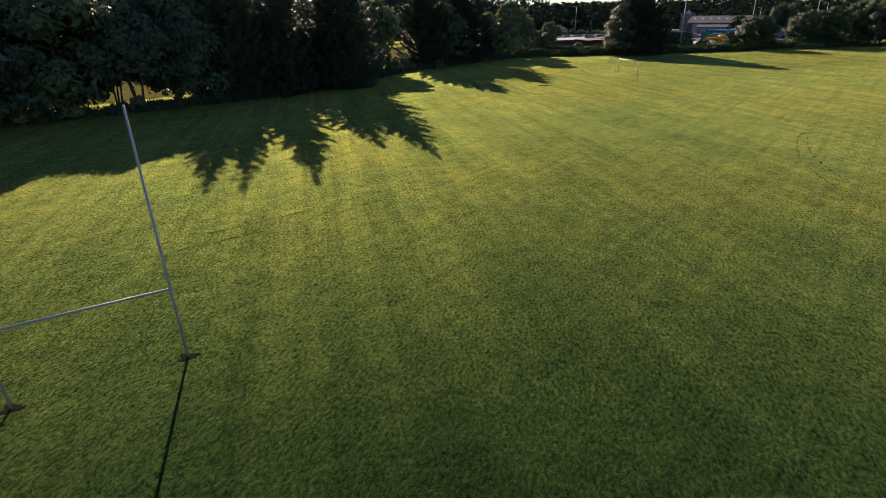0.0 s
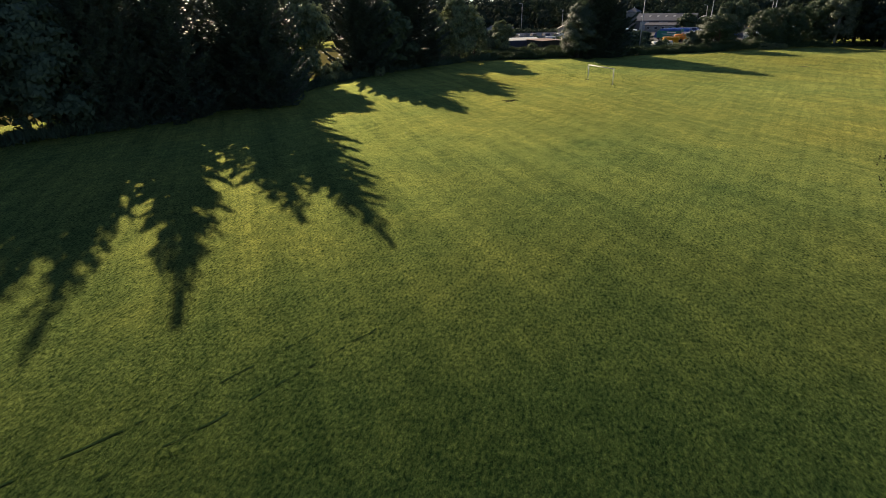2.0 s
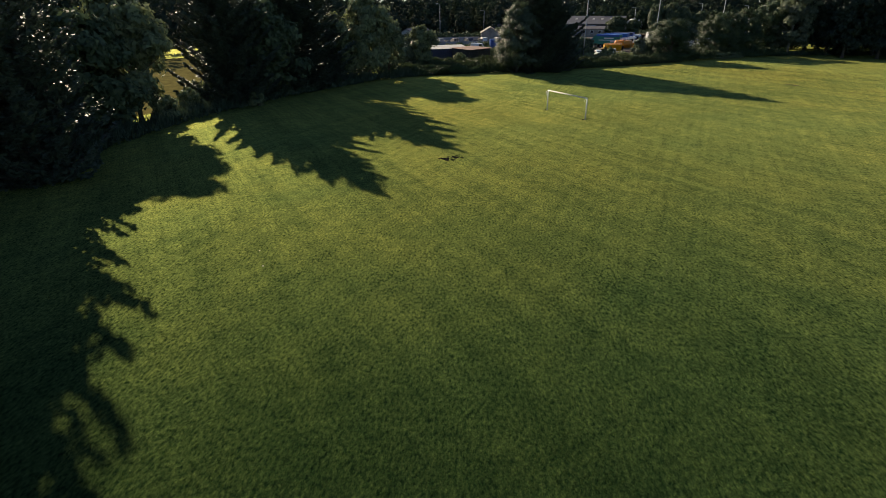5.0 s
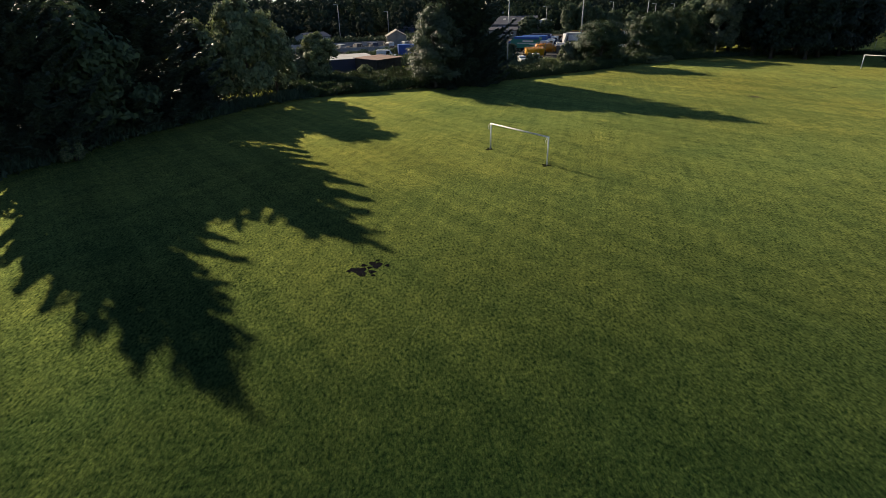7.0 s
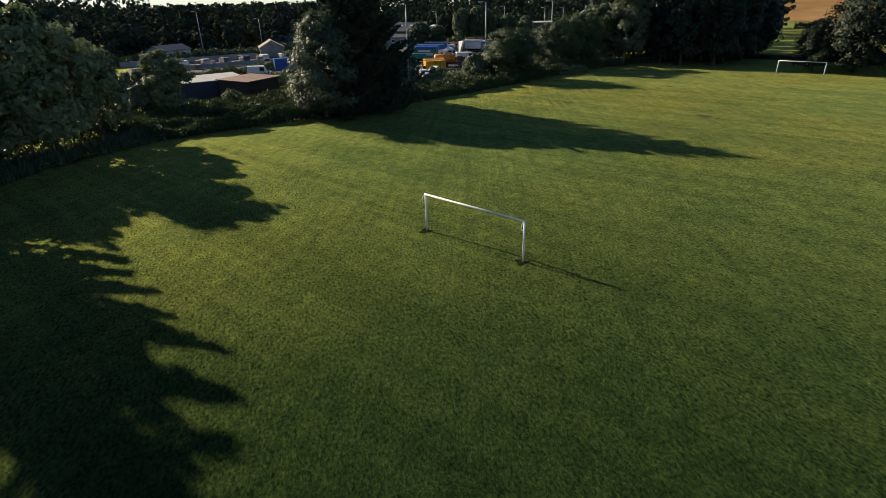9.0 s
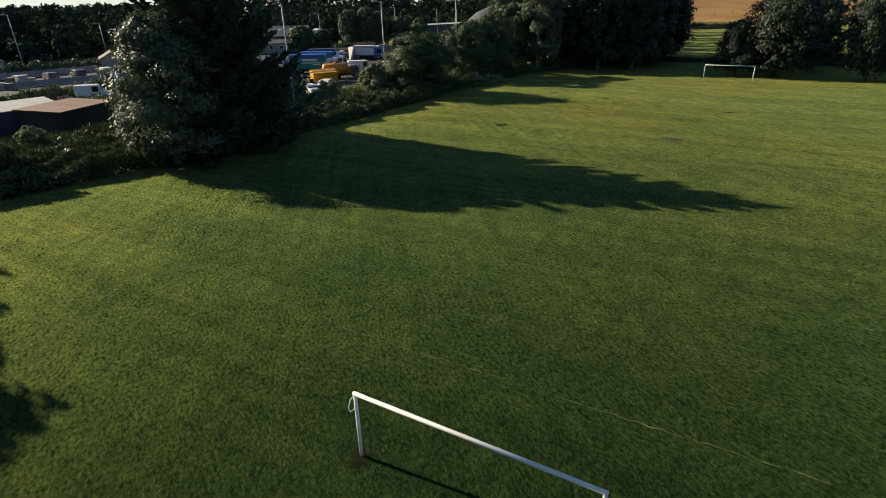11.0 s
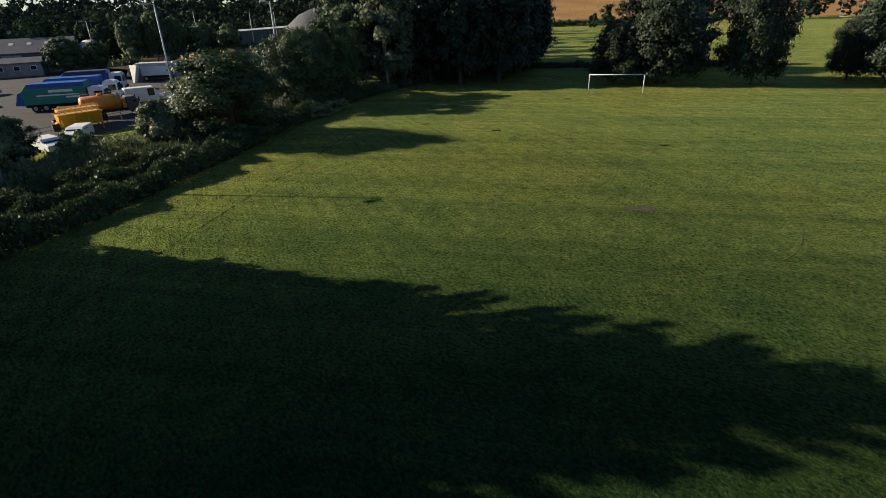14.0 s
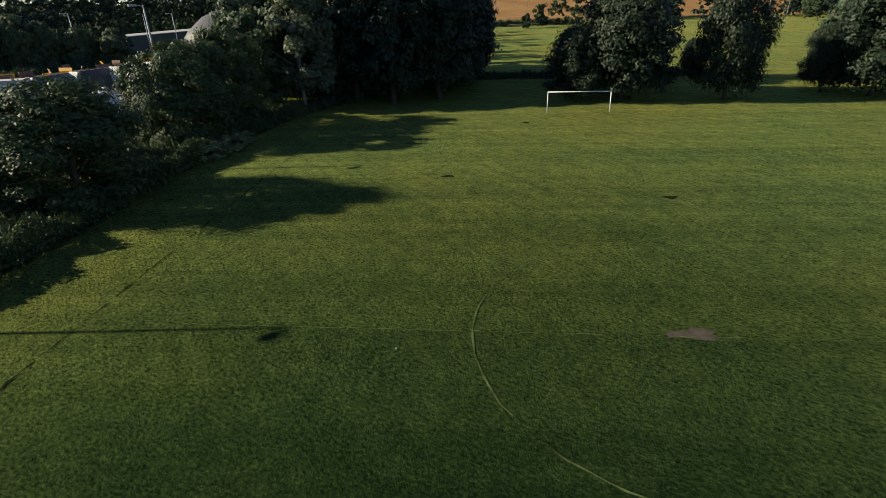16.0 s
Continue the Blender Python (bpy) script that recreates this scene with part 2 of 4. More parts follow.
M_TRACK = plain_material("pressed_grass", (0.018, 0.036, 0.014), 0.95, 0, 0.5, 6, 0.6)
M_BOARDS = plain_material("dark_boards", (0.04, 0.034, 0.03), 0.8, 0, 0.4, 3, 0.3)
M_TIMBER = plain_material("weathered_timber", (0.28, 0.24, 0.2), 0.85, 0, 0.3, 4, 0.3)


# ---- mesh helpers ----
def link_mesh(name, verts, faces, mat, parent=None, smooth=False):
    me = bpy.data.meshes.new(name)
    me.from_pydata([tuple(map(float, v)) for v in verts], [], faces)
    me.materials.append(mat)
    if smooth:
        me.polygons.foreach_set("use_smooth", [True] * len(me.polygons))
    ob = new(name, me)
    if parent:
        ob.parent = parent
    return ob


def tris_mesh(name, corners, mat, parent=None):
    """corners: array (n, 3, 3). One loose triangle for each row."""
    n = len(corners)
    me = bpy.data.meshes.new(name)
    me.vertices.add(n * 3)
    me.vertices.foreach_set("co", np.ascontiguousarray(corners, dtype=np.float32).reshape(-1))
    me.loops.add(n * 3)
    me.loops.foreach_set("vertex_index", np.arange(n * 3, dtype=np.int32))
    me.polygons.add(n)
    me.polygons.foreach_set("loop_start", np.arange(0, n * 3, 3, dtype=np.int32))
    me.update(calc_edges=True)
    me.materials.append(mat)
    ob = new(name, me)
    if parent:
        ob.parent = parent
    return ob


def part(name, bm, mat, parent, label="", smooth=False):
    me = bpy.data.meshes.new(name)
    bm.to_mesh(me)
    bm.free()
    me.materials.append(mat)
    if smooth:
        me.polygons.foreach_set("use_smooth", [True] * len(me.polygons))
    ob = new(name, me)
    if parent:
        ob.parent = parent
    if label:
        tagged(ob, label)
    return ob


def box_bm(bm, x0, x1, y0, y1, z0, z1, bevel=0.0):
    r = bmesh.ops.create_cube(bm, size=1.0, matrix=Matrix.Translation(((x0 + x1) / 2, (y0 + y1) / 2, (z0 + z1) / 2)) @ Matrix.Diagonal((x1 - x0, y1 - y0, z1 - z0, 1)))
    if bevel:
        es = list({e for v in r["verts"] for e in v.link_edges})
        bmesh.ops.bevel(bm, geom=es, offset=bevel, segments=2, affect="EDGES", profile=0.5)
    return bm


def box(name, dims, mat, parent, bevel=0.02, label=""):
    return part(name, box_bm(bmesh.new(), *dims, bevel), mat, parent, label)


def prism(name, outline, axis, a0, a1, mat, parent, label="", bevel=0.0):
    """A solid from an outline of (u, z) drawn out along x or y."""
    bm = bmesh.new()
    rings = []
    for a in (a0, a1):
        rings.append([bm.verts.new((a, u, z) if axis == "x" else (u, a, z)) for u, z in outline])
    n = len(outline)
    for i in range(n):
        bm.faces.new((rings[0][i], rings[0][(i + 1) % n], rings[1][(i + 1) % n], rings[1][i]))
    bm.faces.new(rings[0][::-1])
    bm.faces.new(rings[1])
    bmesh.ops.recalc_face_normals(bm, faces=bm.faces)
    if bevel:
        bmesh.ops.bevel(bm, geom=list(bm.edges), offset=bevel, segments=2, affect="EDGES", profile=0.5)
    return part(name, bm, mat, parent, label)


def tube_bm(bm, path, radii, sides=8, caps=True):
    rings = []
    for i, (p, r) in enumerate(zip(path, radii)):
        p = Vector(p)
        d = (Vector(path[min(i + 1, len(path) - 1)]) - Vector(path[max(i - 1, 0)])).normalized()
        a = d.orthogonal().normalized() if abs(d.z) < 0.9 else (Vector((1, 0, 0)) - d * d.x).normalized()
        b = d.cross(a)
        rings.append([bm.verts.new(p + (a * math.cos(k * math.tau / sides) + b * math.sin(k * math.tau / sides)) * r) for k in range(sides)])
    for r0, r1 in zip(rings, rings[1:]):
        for k in range(sides):
            bm.faces.new((r0[k], r0[(k + 1) % sides], r1[(k + 1) % sides], r1[k]))
    if caps:
        bm.faces.new(rings[0][::-1])
        bm.faces.new(rings[-1])
    return bm


def tube(name, path, radii, mat, parent, sides=10, label=""):
    return part(name, tube_bm(bmesh.new(), path, radii, sides), mat, parent, label, smooth=True)


def thing(name, label, category, m=None, group="", kind=""):
    ob = new(name)
    ob.empty_display_size = 0.3
    if m:
        ob.matrix_basis = m
    return tagged(ob, label, category, group, kind)


# ---- plants ----
def unit(rng, n):
    v = rng.normal(size=(n, 3))
    return v / np.linalg.norm(v, axis=1, keepdims=True)


def leaf_tris(rng, at, normal, size, length=1.5):
    """Three-cornered leaf sprays at the given places, facing about the given way."""
    n = len(at)
    normal = normal + 0.6 * unit(rng, n)
    normal /= np.linalg.norm(normal, axis=1, keepdims=True)
    u = np.cross(normal, unit(rng, n))
    u /= np.linalg.norm(u, axis=1, keepdims=True) + 1e-9
    w = np.cross(normal, u)
    s = (size * rng.uniform(0.55, 1.35, n))[:, None]
    tip, side = u * s * length * 0.5, w * s * 0.5
    return np.stack([at - tip + side, at - tip - side, at + tip], axis=1)


def crown_points(rng, n, height, radius, low, lumps, squash=1.0, pointed=0.0, uneven=1.0):
    """Leaf places and outward directions on many small lumps that make up a crown."""
    k = lumps
    f = rng.uniform(0, 1, k)
    z = low + (height - low) * (0.06 + 0.9 * f)
    prof = np.sin(np.pi * np.clip(0.22 + 0.70 * f, 0, 1)) ** (0.55 + pointed)
    ang = rng.uniform(0, math.tau, k)
    bulge = 1 + uneven * (0.22 * np.sin(2 * ang + rng.uniform(0, 6)) + 0.15 * np.sin(3 * ang + 5 * f + rng.uniform(0, 6)))
    rad = radius * prof * bulge * rng.uniform(0.1, 1, k) ** 0.45 * 0.88
    c = np.stack([rad * np.cos(ang), rad * np.sin(ang), z], axis=1)
    lr = radius * rng.uniform(0.13, 0.30, k) * (0.5 + 0.5 * prof)
    pick = rng.choice(k, n, p=lr ** 2 / np.sum(lr ** 2))
    d = unit(rng, n)
    d[:, 2] = np.where(rng.uniform(size=n) < 0.7, np.abs(d[:, 2]), d[:, 2])
    r = lr[pick] * rng.uniform(0.25, 1.25, n)
    p = c[pick] + d * r[:, None] * np.array([1, 1, squash])
    p[:, 2] = np.clip(p[:, 2], low * 0.5, height + 0.4)
    out = d + 0.5 * np.stack([np.cos(ang[pick]), np.sin(ang[pick]), 0.4 * np.ones(n)], axis=1)
    return p, out


def broadleaf(name, seed, height, radius, low, leaves, size, mat, bark, label, lumps=46, stems=1, pointed=0.0, category="tree", uneven=1.0):
    rng = np.random.default_rng(seed)
    root = thing(name, label, category)
    p, d = crown_points(rng, leaves, height, radius, low, lumps, 0.9, pointed, uneven)
    bm = bmesh.new()
    for s in range(stems):
        a = rng.uniform(0, math.tau)
        lean = 0.0 if stems == 1 else radius * 0.35
        base = (0.25 * s * math.cos(a), 0.25 * s * math.sin(a), -0.15)
        top = (lean * math.cos(a), lean * math.sin(a), height * 0.82)
        r0 = height * 0.02 / math.sqrt(stems) + 0.03
        path = [Vector(base).lerp(Vector(top), t) + Vector((rng.normal() * 0.12 * t * 3, rng.normal() * 0.12 * t * 3, 0)) for t in (0, 0.04, 0.25, 0.5, 0.75, 1)]
        tube_bm(bm, path, [r0 * 1.5, r0, r0 * 0.8, r0 * 0.6, r0 * 0.35, 0.02], 8)
        for _ in range(max(3, 9 // stems)):
            t = rng.uniform(max(0.12, low / height * 0.9), 0.75)
            i = Vector(base).lerp(Vector(top), t)
            b = rng.uniform(0, math.tau)
            out = Vector((math.cos(b), math.sin(b), rng.uniform(0.35, 0.9))) * radius * rng.uniform(0.45, 0.8)
            tube_bm(bm, [i, i + out * 0.5 + Vector((0, 0, 0.1)), i + out], [r0 * 0.42, r0 * 0.25, 0.015], 5)
    part("trunk", bm, bark, root, smooth=True)
    tris_mesh("crown", leaf_tris(rng, p, d, size), mat, root)
    return root


def conifer(name, seed, height, radius, leaves, size, label, low=0.4):
    """A spruce: a pointed top, and layers of rising boughs that end in feathered tips."""
    rng = np.random.default_rng(seed)
    root = thing(name, label, "tree")
    bm = bmesh.new()
    r0 = height * 0.018
    tube_bm(bm, [(0, 0, -0.2), (0, 0, height * 0.3), (0.05, 0, height * 0.7), (0, 0, height)], [r0 * 1.3, r0, r0 * 0.5, 0.02], 8)
    layers = int(height * 1.5)
    bough, total = [], 0.0
    for w in range(layers):
        f = (w / (layers - 1)) ** 0.92
        reach = radius * 1.06 * math.tanh((1 - f) * 2.3) + 0.1
        turn = rng.uniform(0, math.tau)
        count = 7 if f < 0.8 else 5
        for b in range(count):
            a = turn + (b + rng.uniform(-0.3, 0.3)) * math.tau / count
            ln = reach * rng.choice((rng.uniform(0.5, 0.8), rng.uniform(0.8, 1.0), rng.uniform(1.0, 1.16)), p=(0.28, 0.54, 0.18))
            bough.append((low + (height - low) * f - 0.25 * ln + rng.uniform(-0.3, 0.3), a, ln, f))
            total += ln ** 1.4
    pts, dirs = [], []
    for z, a, ln, f in bough:
        n = max(8, int(leaves * ln ** 1.4 / total))
        t = rng.uniform(0.05, 1, n) ** 0.75
        lift = ln * (0.42 * t ** 1.6 - 0.05 * np.sin(t * 3.1))
        half = 0.30 * ln * np.clip(1 - t, 0.0, 1) ** 0.7 * (0.35 + 0.65 * np.abs(np.sin(t * 9 + a))) + 0.07
        spread = rng.uniform(-1, 1, n) * half
        hang = -np.abs(rng.normal(0, 0.05 + 0.25 * (1 - t), n))
        ca, sa = math.cos(a), math.sin(a)
        zz = np.maximum(z + lift + hang + 0.35 * np.abs(spread), 0.15)
        pts.append(np.stack([ca * ln * t - sa * spread, sa * ln * t + ca * spread, zz], axis=1))
        dirs.append(np.tile([-ca * 0.3, -sa * 0.3, 0.9], (n, 1)))
        if ln > 1.2:
            p0 = Vector((0, 0, max(z, 0.2)))
            tube_bm(bm, [p0, p0 + Vector((ca * ln * 0.5, sa * ln * 0.5, 0.10 * ln)), p0 + Vector((ca * ln * 0.92, sa * ln * 0.92, 0.36 * ln))], [0.06, 0.035, 0.01], 4, False)
    part("trunk", bm, M_BARK, root, smooth=True)
    tris_mesh("crown", leaf_tris(rng, np.concatenate(pts), np.concatenate(dirs), size, 2.0), M_NEEDLE, root)
    return root


def place(ob, spots, first=True):
    """Puts ob at the first spot and copies of it at the others: (x, y, scale, turn) or (x, y, scale, turn, height scale)."""
    made = []
    for i, (x, y, s, turn, *hz) in enumerate(spots):
        m = pose(x, y, 0, 0, 0, turn) @ Matrix.Diagonal((s, s, hz[0] if hz else s, 1))
        if i == 0 and first:
            ob.matrix_basis = m
            made.append(ob)
        else:
            made.append(copy_thing_plain(ob, m))
    return made


def copy_thing_plain(ob, m):
    keep = ob.matrix_basis.copy()
    ob.matrix_basis = Matrix.Identity(4)
    c = copy_thing(ob, m)
    ob.matrix_basis = keep
    return c


# ---- ground ----
def hill(x, y):
    """Height of the land: a level field, and a bare slope rising to the east."""
    e = max(0.0, x - 372 + 0.15 * (y - 60)) * 0.085 * max(0.0, min(1.0, (310 - y) / 120))
    n = min(max(0.0, y - 285) * 0.05, 9.0) * 1.3 * rise(x, y)
    return min(e, 60.0) + n


def rise(x, y):
    """How much taller the woods stand towards the north-west."""
    return max(0.0, min(1.0, (150 - x) / 120))


def axis_steps(lo, hi, near_lo, near_hi, fine, coarse):
    s = [near_lo]
    while s[-1] < near_hi:
        s.append(s[-1] + fine)
    g = fine
    while s[-1] < hi:
        g = min(g * 1.3, coarse)
        s.append(s[-1] + g)
    g = fine
    left = [near_lo]
    while left[-1] > lo:
        g = min(g * 1.3, coarse)
        left.append(left[-1] - g)
    return left[:0:-1] + s


gx = axis_steps(-2500, 2500, -60, 480, 12, 250)
gy = axis_steps(-2500, 2500, -60, 420, 12, 250)
verts = [(x, y, hill(x, y)) for y in gy for x in gx]
faces = [(j * len(gx) + i, j * len(gx) + i + 1, (j + 1) * len(gx) + i + 1, (j + 1) * len(gx) + i) for j in range(len(gy) - 1) for i in range(len(gx) - 1)]
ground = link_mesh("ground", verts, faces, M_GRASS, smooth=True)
tagged(ground, "mown green playing field grass in low sun", "grass", kind="structure")


def flat_patch(name, outline, mat, label, category, z=0.004, depth=0.0, kind="structure"):
    n = len(outline)
    v = [(x, y, z) for x, y in outline]
    f = [tuple(range(n))]
    if depth:
        v += [(x, y, z - depth) for x, y in outline]
        f += [(i, i + n, (i + 1) % n + n, (i + 1) % n) for i in range(n)]
    ob = link_mesh(name, v, f, mat)
    return tagged(ob, label, category, kind=kind)


flat_patch("road", [(84, 176), (112, 158), (128, 154), (168, 153), (232, 160), (232, 200), (180, 216), (164, 240), (100, 242), (86, 215)], M_ASPHALT, "worn dark asphalt of a depot yard", "pavement", 0.02, 0.1)
brown = [(x, y, hill(x, y) + 0.12) for y in range(-60, 320, 20) for x in range(372, 920, 20)]
nx = len(range(372, 920, 20))
bf = [(j * nx + i, j * nx + i + 1, (j + 1) * nx + i + 1, (j + 1) * nx + i) for j in range(len(brown) // nx - 1) for i in range(nx - 1)]
tagged(link_mesh("ground_slope", brown, bf, M_HAY), "dry brown stubble field on a slope", "field", kind="structure")


wood = [(x, y, hill(x, y) + 0.1) for y in range(243, 700, 12) for x in range(-120, 340, 12)]
nx = len(range(-120, 340, 12))
wf = [(j * nx + i, j * nx + i + 1, (j + 1) * nx + i + 1, (j + 1) * nx + i) for j in range(len(wood) // nx - 1) for i in range(nx - 1)]
tagged(link_mesh("ground_wood", wood, wf, M_LITTER, smooth=True), "dark leaf litter under the woods beyond the depot", "woodland floor", kind="structure")


flat_patch("ground_meadow", [(-110, 66), (-62, 70), (-40, 84), (-20, 95.5), (-5, 108.5), (10, 117), (20, 126.5), (32, 138), (50, 149), (60, 159), (66, 176), (62, 208), (-110, 208)], M_MEADOW, "dry straw-coloured meadow behind the field edge trees", "meadow", 0.012)


# ---- standing grass ----
LINE = [(2, -8), (6, 12), (13, 34), (22, 54), (34, 74), (48, 89), (66, 101), (86, 107), (112, 108)]


def far_from_line(x, y):
    d = np.full(len(x), 1e9)
    for (x0, y0), (x1, y1) in zip(LINE, LINE[1:]):
        dx, dy = x1 - x0, y1 - y0
        t = np.clip(((x - x0) * dx + (y - y0) * dy) / (dx * dx + dy * dy), 0, 1)
        d = np.minimum(d, np.hypot(x - x0 - t * dx, y - y0 - t * dy))
    return d


def turf(name, seed, per_m2, near, far, width, high, edge):
    """Blades in tufts on the part of the field that lies between two distances from the middle line."""
    rng = np.random.default_rng(seed)
    x0, x1, y0, y1 = 2 - far, 112 + far, -8 - far, 108 + far
    n = int((x1 - x0) * (y1 - y0) * per_m2)
    x, y = rng.uniform(x0, x1, n), rng.uniform(y0, y1, n)
    d = far_from_line(x, y) + rng.uniform(-edge, edge, n)
    keep = (d > near) & (d < far) & (y < np.where(x < 62, 84 + 0.95 * x, 140.5)) & (y < 137.5 - 0.03 * np.maximum(0, x - 90)) & (x < 160)
    x, y = x[keep], y[keep]
    n = len(x)
    a = rng.uniform(0, math.tau, n)
    w = width * rng.uniform(0.5, 1.2, n)
    tuft = np.sin(x * 7.1 + 2.2 * np.sin(y * 2.3)) * np.sin(y * 6.3 + 2.0 * np.sin(x * 1.9)) + 0.7 * np.sin(x * 2.2 + 1.7 * np.sin(y * 0.9)) * np.sin(y * 1.9 + 1.5 * np.sin(x * 0.7))
    h = high * rng.uniform(0.5, 1.3, n) * np.clip(1.0 + 0.3 * tuft, 0.3, 2.2)
    lx, ly = rng.normal(0, 0.5, n) * h, rng.normal(-0.15, 0.5, n) * h
    c, s = np.cos(a) * w / 2, np.sin(a) * w / 2
    z = np.full(n, -0.01)
    co = np.stack([np.stack([x - c, y - s, z], 1), np.stack([x + c, y + s, z], 1), np.stack([x + lx, y + ly, h], 1)], axis=1)
    return tagged(tris_mesh(name, co, M_BLADE), "short mown grass tufts lit from behind", "grass", kind="stuff")


turf("grass", 1, 38, 0, 21, 0.045, 0.065, 7)


# ---- field marks ----
def strip(name, path, width, mat, label, z=0.006, seed=1, gap=0.0):
    """A narrow mark on the turf along a path, its edges uneven."""
    rng = np.random.default_rng(seed)
    pts = []
    for (x0, y0), (x1, y1) in zip(path, path[1:]):
        n = max(1, int(math.hypot(x1 - x0, y1 - y0) / 0.35))
        pts += [(x0 + (x1 - x0) * i / n, y0 + (y1 - y0) * i / n) for i in range(n)]
    pts.append(path[-1])
    v, f = [], []
    for i, (x, y) in enumerate(pts):
        a, b = pts[max(i - 1, 0)], pts[min(i + 1, len(pts) - 1)]
        dx, dy = b[0] - a[0], b[1] - a[1]
        ln = math.hypot(dx, dy) or 1
        o = rng.normal() * 0.03
        w = width * rng.uniform(0.15, 1.25) / 2
        v += [(x - dy / ln * (o + w), y + dx / ln * (o + w), z), (x - dy / ln * (o - w), y + dx / ln * (o - w), z)]
        if i and rng.uniform() > gap:
            f.append((2 * i - 2, 2 * i - 1, 2 * i + 1, 2 * i))
    return tagged(link_mesh(name, v, f, mat), label, "pitch line", kind="structure")


def arc(cx, cy, r, a0, a1, n=40):
    return [(cx + r * math.cos(radians(a0 + (a1 - a0) * i / n)), cy + r * math.sin(radians(a0 + (a1 - a0) * i / n))) for i in range(n + 1)]


GX0, GX1, MID, CY, TOUCH = 62.3, 156.2, 109.8, 97.4, 125.2
marks = [
    [(MID, TOUCH), (MID, 60)], arc(MID, 98.1, 9.15, 0, 360, 90),
    [(GX0 + 17.1, CY + 19), (GX0 + 17.1, CY - 22)], arc(GX0 + 11.9, 94.6, 9.15, -53, 53), [(GX0 + 17.1, CY + 19), (GX0, CY + 19)],
    [(GX1 - 16.5, CY + 20.1), (GX1 - 16.5, CY - 20.1)], arc(GX1 - 11, CY, 9.15, 127, 233), [(GX1, CY + 12), (GX1, CY - 30)],
    [(GX0 + 5.4, 105.2), (GX0 + 5.6, 87.4)], [(GX0 + 1.2, 76.2), (GX0 + 17.1, 75.6)],
]
for i, path in enumerate(marks):
    strip("trim_line", path, 0.09 if i == 1 else 0.07, M_STRAW, "faint pale worn pitch line in the grass", 0.025, 30 + i, 0.14)
    # Dark strip paints the shade inside the line's groove beside the pale face.
    strip("trim_dark_strip", [(x + 0.07, y - 0.03) for x, y in path], 0.03, M_RUT_SHADE, "thin dark strip painted as the shaded side of a pitch line groove", 0.010, 60 + i, 0.7)
for i, path in enumerate([[(42.05, 83.1), (46.05, 77.57), (47.95, 75.04), (51.1, 70.35), (53.4, 67)], [(43.45, 81), (40.7, 79.5), (38.6, 78.3)], [(34.5, 57.1), (41.2, 61)], [(41.2, 61), (44.6, 55.6)]]):
    strip("trim_line", path, 0.05, M_STRAW, "faint pale remains of an old pitch line", 0.014, 120 + i, 0.42)
strip("trim_dark_strip", [(64, TOUCH + 0.5), (156, TOUCH - 0.2)], 0.09, M_RUT_SHADE, "dark rut along the touchline", 0.03, 80, 0.25)
for k, off in enumerate((0.0, 1.9)):
    strip("trim_dark_strip", [(x + off, y + off * 0.4) for x, y in ((38.5, 26), (39.6, 28.6), (41, 31), (42.8, 33.8), (45, 36.5), (47.8, 39.4), (51, 42), (54, 44.2), (57, 46))], 0.12, M_RUT_SHADE, "faint wheel track across the grass", 0.03, 90 + k, 0.55)


for k, (dx, dy) in enumerate(((0, 0), (1.0, -1.4))):
    strip("trim_track", [(x + dx, y + dy) for x, y in ((-12, 25.8), (-7.9, 27.2), (-2, 29.6), (3, 31.9), (9.7, 35.8))], 0.09, M_TRACK, "faint dark mower track pressed into the grass", 0.02, 100 + k, 0.45)


def bare_patch(name, x, y, rx, ry, mat, label, seed, turn=0.0, category="bare ground", high=1.0):
    rng = np.random.default_rng(seed)
    n = 26
    ring = [1 + 0.25 * math.sin(3 * a + seed) + rng.normal() * 0.12 for a in np.linspace(0, math.tau, n, endpoint=False)]
    v = [(0, 0, 0.03 * high)]
    for s, z in ((0.6, 0.022), (1.0, 0.002)):
        v += [(rx * s * r * math.cos(i * math.tau / n), ry * s * r * math.sin(i * math.tau / n), z * high + rng.uniform(0, 0.008 * high)) for i, r in enumerate(ring)]
    f = [(0, 1 + i, 1 + (i + 1) % n) for i in range(n)]
    f += [(1 + i, 1 + n + i, 1 + n + (i + 1) % n, 1 + (i + 1) % n) for i in range(n)]
    ob = link_mesh(name, v, f, mat, smooth=True)
    ob.matrix_basis = pose(x, y, 0, 0, 0, turn)
    return tagged(ob, label, category)


bare_patch("burnt_patch", 39.8, 85.05, 0.36, 0.58, M_SOIL, "dark scorched patch of soil in the grass", 1, high=1.5)
bare_patch("burnt_patch", 40.9, 85.2, 0.3, 0.42, M_SOIL, "small dark scorched patch of soil", 2, high=1.4)
for k, (x, y, r) in enumerate(((40.35, 85.55, 0.15), (40.3, 84.6, 0.17), (40.45, 85.1, 0.12), (41.35, 84.75, 0.13), (39.35, 85.45, 0.12), (40.15, 84.2, 0.1), (41.2, 85.6, 0.1))):
    bare_patch("soil_clod", x, y, r, r * 1.2, M_SOIL, "small dark clod of soil beside a scorched patch", 4 + k, 40.0 * k, "soil clod", 1.6)
bare_patch("mud_patch", 110.0, 97.9, 0.42, 1.05, M_MUD, "bare muddy centre spot in the grass", 3)
for i, (x, y) in enumerate([(62.3, 92.67), (62.3, 99.99)]):
    bare_patch("mud_patch", x - 0.1, y, 0.4, 0.36, M_RUT_SHADE, "bare earth round a goal post foot", 10 + i)
